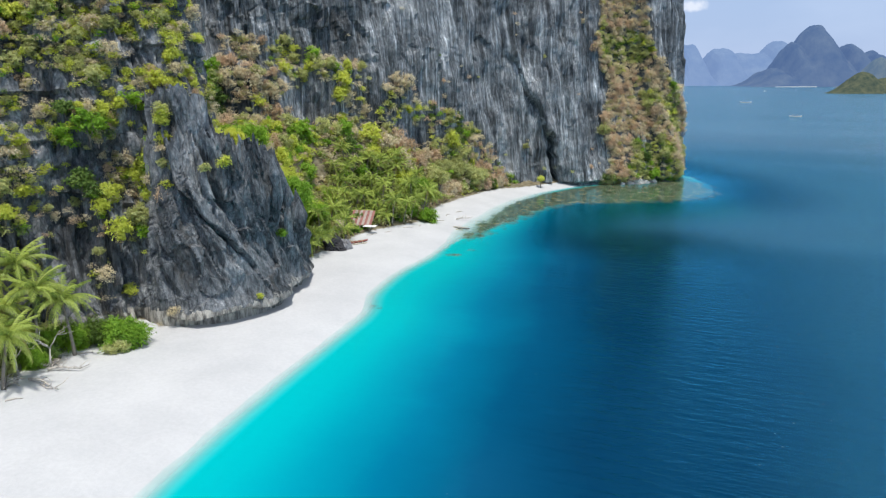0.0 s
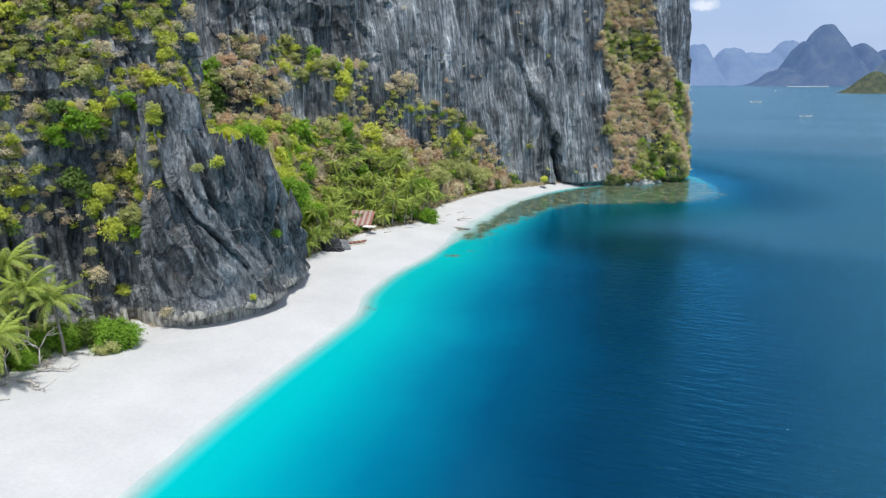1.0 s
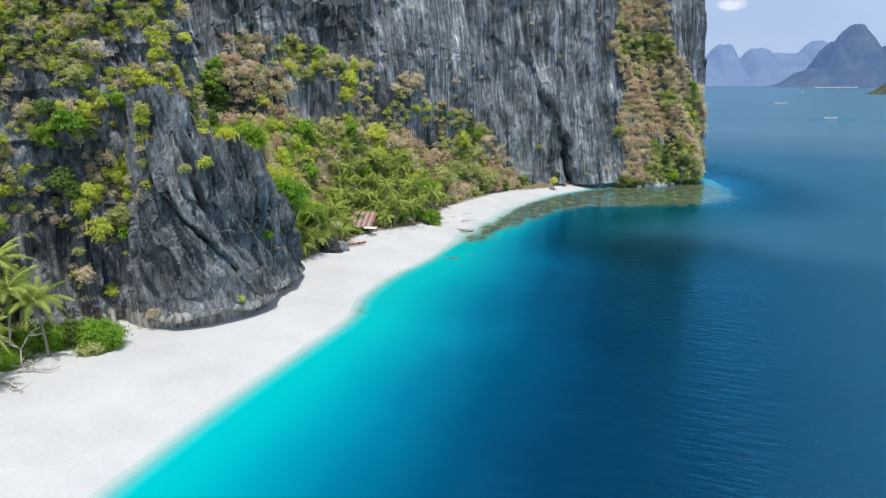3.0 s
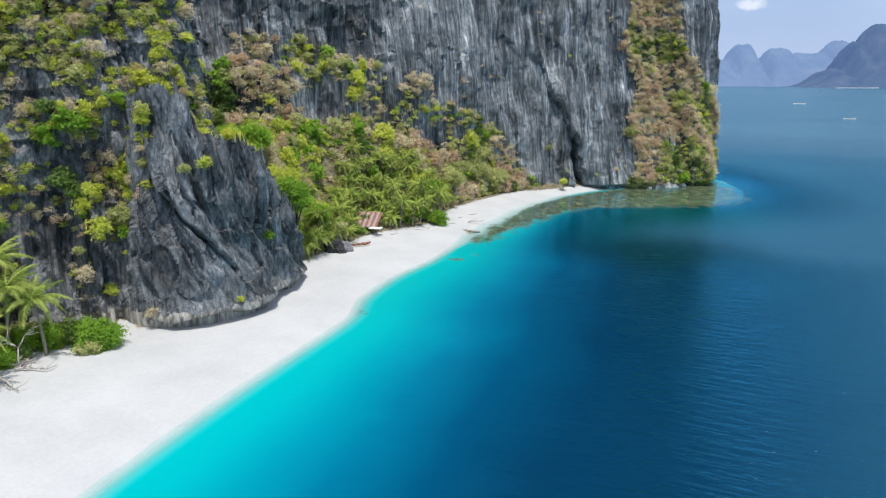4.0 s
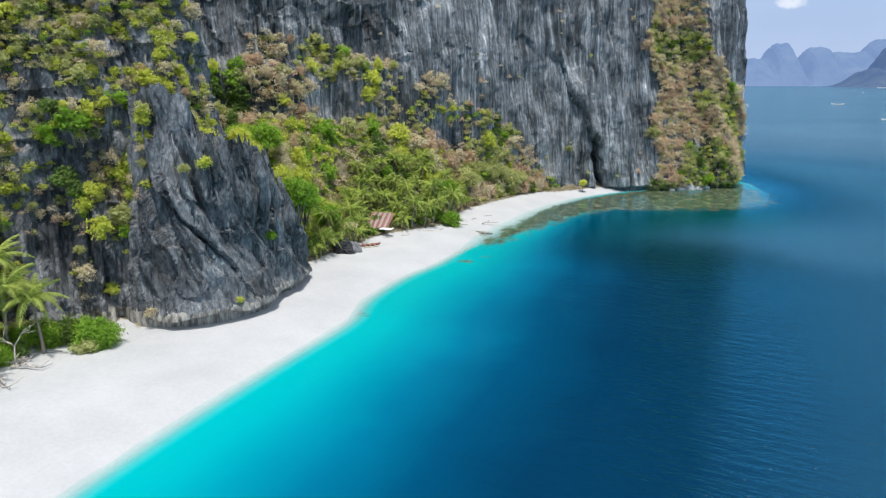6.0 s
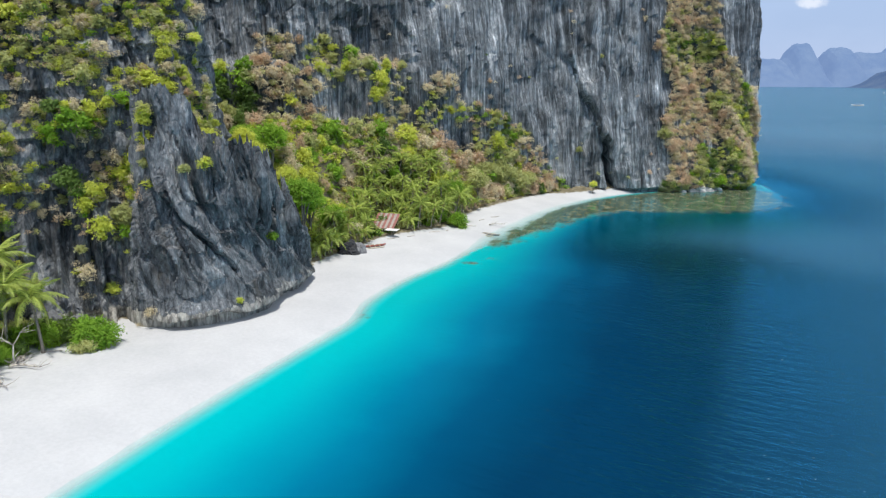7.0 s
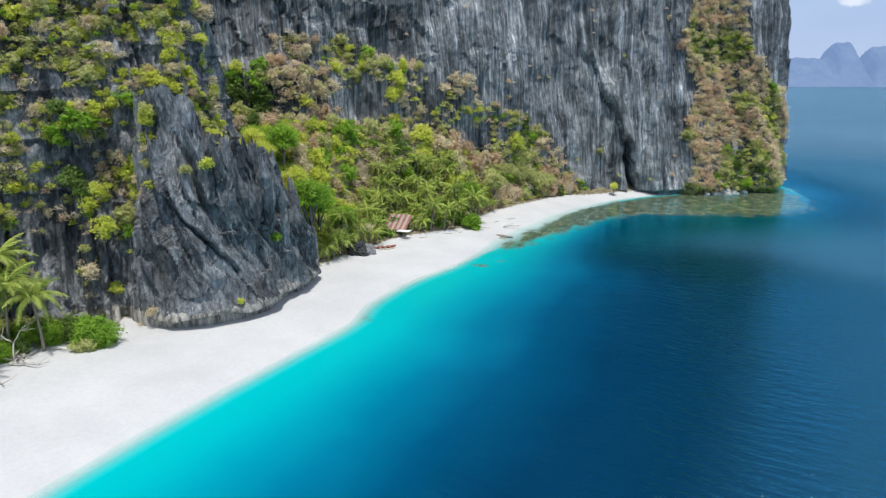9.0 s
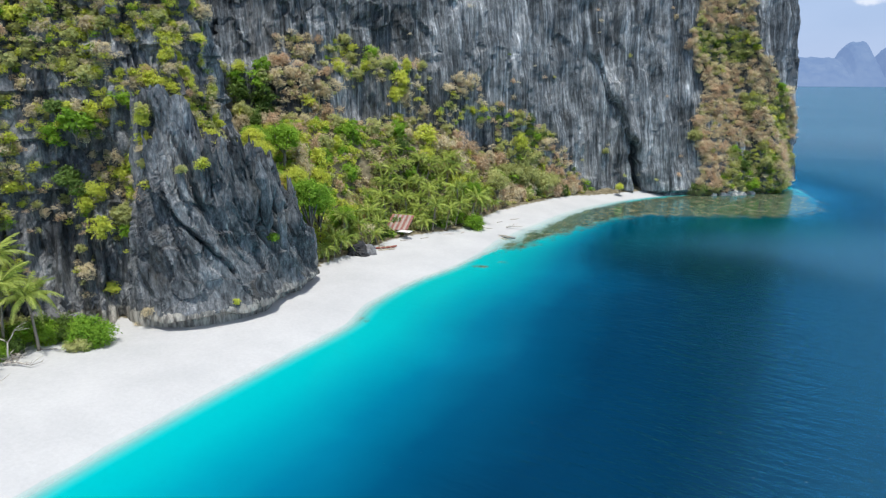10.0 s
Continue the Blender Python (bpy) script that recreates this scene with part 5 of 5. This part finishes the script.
def bangka(x, y, turn, length, hull_mat, label, on_sand=False, canopy=True):
    """Outrigger boat: slim hull, two bamboo floats on cross arms, an awning on posts."""
    boat = new("outrigger_boat", None)
    z = float(ground_height(np.array(x), np.array(y))) if on_sand else 0.0
    boat.matrix_basis = pose(x, y, z + (0.1 if on_sand else 0), 0, 0, turn)
    L, W, H = length / 2, length * 0.055, length * 0.07
    verts, faces = [], []
    for k in range(13):
        t = -1 + k / 6
        w = W * (1 - abs(t) ** 2.6) + 0.02
        sheer = H * (0.75 + 0.55 * t * t)
        verts += [(L * t, -w, sheer), (L * t, -w * 0.75, sheer * 0.35), (L * t, 0, -0.25 * H + 0.5 * H * t ** 4), (L * t, w * 0.75, sheer * 0.35), (L * t, w, sheer), (L * t, 0, sheer * 0.9)]
    for k in range(12):
        for s in range(6):
            faces.append((k * 6 + s, (k + 1) * 6 + s, (k + 1) * 6 + (s + 1) % 6, k * 6 + (s + 1) % 6))
    part("hull", mesh_of("hull", verts, faces, hull_mat), boat)
    for side in (-1, 1):
        yy = side * length * 0.24
        part("float", mesh_of("float", *tube([(-L * 0.7, yy, 0.0), (0, yy, -0.02), (L * 0.6, yy, 0.0), (L * 0.75, yy, H * 0.5)], [0.07, 0.1, 0.1, 0.05], 6), BAMBOO), boat)
    for t in (-0.4, 0.0, 0.4):
        part("outrigger_arm", mesh_of("outrigger_arm", *tube([(L * t, -length * 0.25, 0.1), (L * t, 0, H * 1.1), (L * t, length * 0.25, 0.1)], [0.06, 0.07, 0.06], 5), BAMBOO), boat)
    if canopy:
        awning = part("awning", mesh_of("awning", *box(-L * 0.5, -W * 1.2, H + 1.5, L * 0.25, W * 1.2, H + 1.62), BLUE_CLOTH, False), boat, "grey-blue awning")
        for t in (-0.48, 0.22):
            for side in (-1, 1):
                part("post", mesh_of("post", *tube([(L * t, side * W * 0.8, H * 0.5), (L * t, side * W * 0.8, H + 1.5)], [0.05, 0.05], 5), BAMBOO), awning)
    return tagged(boat, label, "boat", "outrigger boats")


bangka(299, 681, 8, 12, WHITE_PAINT, "white outrigger boat moored on the open sea")
bangka(409, 1101, -12, 16, WHITE_PAINT, "white outrigger boat far out on the sea")
bangka(842, 2130, 70, 18, WHITE_PAINT, "white boat far out near the mountain island")
bangka(-3.0, 164.5, -28, 5.5, GREY_PAINT, "small grey outrigger canoe pulled up on the sand", True, False)
bangka(-23.6, 141.5, 35, 5.0, RED_PAINT, "small dull red canoe pulled up below the palms", True, False)


def fallen_tree(x, y, turn, length, seed):
    r = np.random.RandomState(seed)
    z = float(ground_height(np.array(x), np.array(y)))
    tree = new("fallen_tree", None)
    tree.matrix_basis = pose(x, y, z, 0, 0, turn)
    spine = [Vector((length * t, 0.25 * math.sin(5 * t), 0.25 + 0.5 * t * (1 - t))) for t in (0, 0.2, 0.4, 0.6, 0.8, 1.0)]
    part("trunk", mesh_of("trunk", *tube(spine, [0.2, 0.16, 0.13, 0.1, 0.07, 0.03], 6), DRIFT), tree)
    for k in range(11):
        p = spine[1 + k % 5]
        e = p + Vector((r.uniform(0.3, 1.2), r.uniform(-1.6, 1.6), r.uniform(-0.2, 0.9)))
        part("branch", mesh_of("branch", *tube([p, p.lerp(e, 0.5) + Vector(r.normal(size=3) * 0.15), e], [0.06, 0.045, 0.015], 5), DRIFT), tree)
    return tagged(tree, "bleached fallen tree with bare branches on the sand", "driftwood", "driftwood on the beach")


fallen_tree(-49.0, 71.5, -25, 4.6, 3)
fallen_tree(-48.5, 74.2, 10, 3.5, 4)
fallen_tree(-50.5, 66.5, -60, 3.2, 5)
fallen_tree(-3.8, 172.0, 20, 3.5, 6)


def dead_tree(x, y, height, seed):
    """A leafless bleached tree, forking three times."""
    r = np.random.RandomState(seed)
    z = float(ground_height(np.array(x), np.array(y)))
    thing = new("dead_tree", None)
    thing.matrix_basis = pose(x, y, z, 0, 0, 40 * seed)
    trunk_top = Vector((0.3, 0.1, height * 0.4))
    part("trunk", mesh_of("trunk", *tube([(0, 0, -0.4), (0.1, 0.05, height * 0.2), trunk_top], [0.13, 0.11, 0.09], 6), DRIFT), thing)
    tips = [(trunk_top, Vector((0, 0, 1)), 0.08, height * 0.32)]
    for level in range(3):
        grown = []
        for p, d, w, reach in tips:
            for k in range(3 if level < 2 else 2):
                e = (d + Vector(r.normal(size=3)) * 0.6).normalized()
                e.z = abs(e.z) * 0.8
                q = p + e * reach * r.uniform(0.7, 1.1)
                part("branch", mesh_of("branch", *tube([p, p.lerp(q, 0.5) + Vector(r.normal(size=3)) * 0.06, q], [w, w * 0.8, w * 0.5], 5), DRIFT), thing)
                grown.append((q, e, w * 0.55, reach * 0.7))
        tips = grown
    return tagged(thing, "bare bleached dead tree standing on the sand", "dead tree", "dead trees on the beach")


dead_tree(-48.6, 75.0, 6.0, 2)
dead_tree(-51.2, 73.0, 5.0, 3)


def brushwood_pile(x, y, size, seed):
    """A tangle of bleached dead branches heaped on the sand."""
    r = np.random.RandomState(seed)
    z = float(ground_height(np.array(x), np.array(y)))
    pile = new("brushwood_pile", None)
    pile.matrix_basis = pose(x, y, z, 0, 0, 30 * seed)
    for k in range(34):
        a, d = r.uniform(0, 6.28), size * r.uniform(0, 0.8)
        p = Vector((d * math.cos(a), 0.6 * d * math.sin(a), r.uniform(-0.05, 0.5)))
        b = r.uniform(0, 6.28)
        e = p + Vector((math.cos(b), math.sin(b), r.uniform(-0.15, 0.5))) * size * r.uniform(0.35, 0.8)
        e.z = max(e.z, 0.02)
        part("branch", mesh_of("branch", *tube([p, p.lerp(e, 0.5) + Vector(r.normal(size=3)) * 0.14, e], [0.085, 0.06, 0.025], 4), DRIFT), pile)
    return tagged(pile, "tangled heap of bleached dead branches under the palms", "brushwood", "driftwood on the beach")


brushwood_pile(-51.0, 77.8, 2.6, 3)
brushwood_pile(-49.0, 75.8, 2.0, 4)
brushwood_pile(-51.0, 70.5, 2.2, 5)
for k, (x, y, size) in enumerate(((-48.6, 86.0, 1.5), (-50.6, 85.2, 1.8), (-46.6, 86.6, 1.2), (-52.6, 84.2, 1.6))):
    o = lump("boulder", (size, size * 0.8, size * 1.5), 20.0 + k, GREY_ROCK, "pale grey limestone block fallen at the cliff foot")
    o.location = (x, y, float(ground_height(np.array(x), np.array(y))) + 0.4 * size)
    tagged(o, group="fallen rocks")


def beach_log(x, y, length, turn, seed):
    r = np.random.RandomState(seed)
    z = float(ground_height(np.array(x), np.array(y)))
    pts = [(length * (t - 0.5), 0.06 * length * r.normal(), 0.08) for t in (0, 0.3, 0.6, 1.0)]
    ob = new("driftwood_log", mesh_of("driftwood_log", *tube(pts, [0.10, 0.12, 0.10, 0.05], 6), DRIFT))
    ob.matrix_basis = pose(x, y, z, 0, 0, turn)
    return tagged(ob, "grey weathered driftwood log on the white sand", "driftwood", "driftwood on the beach")


for k, (x, y, length, turn) in enumerate(((-26.5, 139.5, 2.2, 20), (-24.8, 143.5, 1.6, 70), (-21.5, 149.5, 2.6, 35), (-18.5, 153.0, 2.0, 50), (-14.5, 158.5, 2.4, 30), (-12.0, 161.5, 1.8, 80),
                                           (-7.8, 168.5, 2.6, 10), (-6.0, 176.0, 2.2, 60), (-3.2, 181.0, 2.8, 40), (-47.2, 79.8, 1.8, 10), (-46.5, 70.0, 2.4, 150), (-47.8, 66.8, 1.6, 30))):
    beach_log(x, y, length, turn, 40 + k)
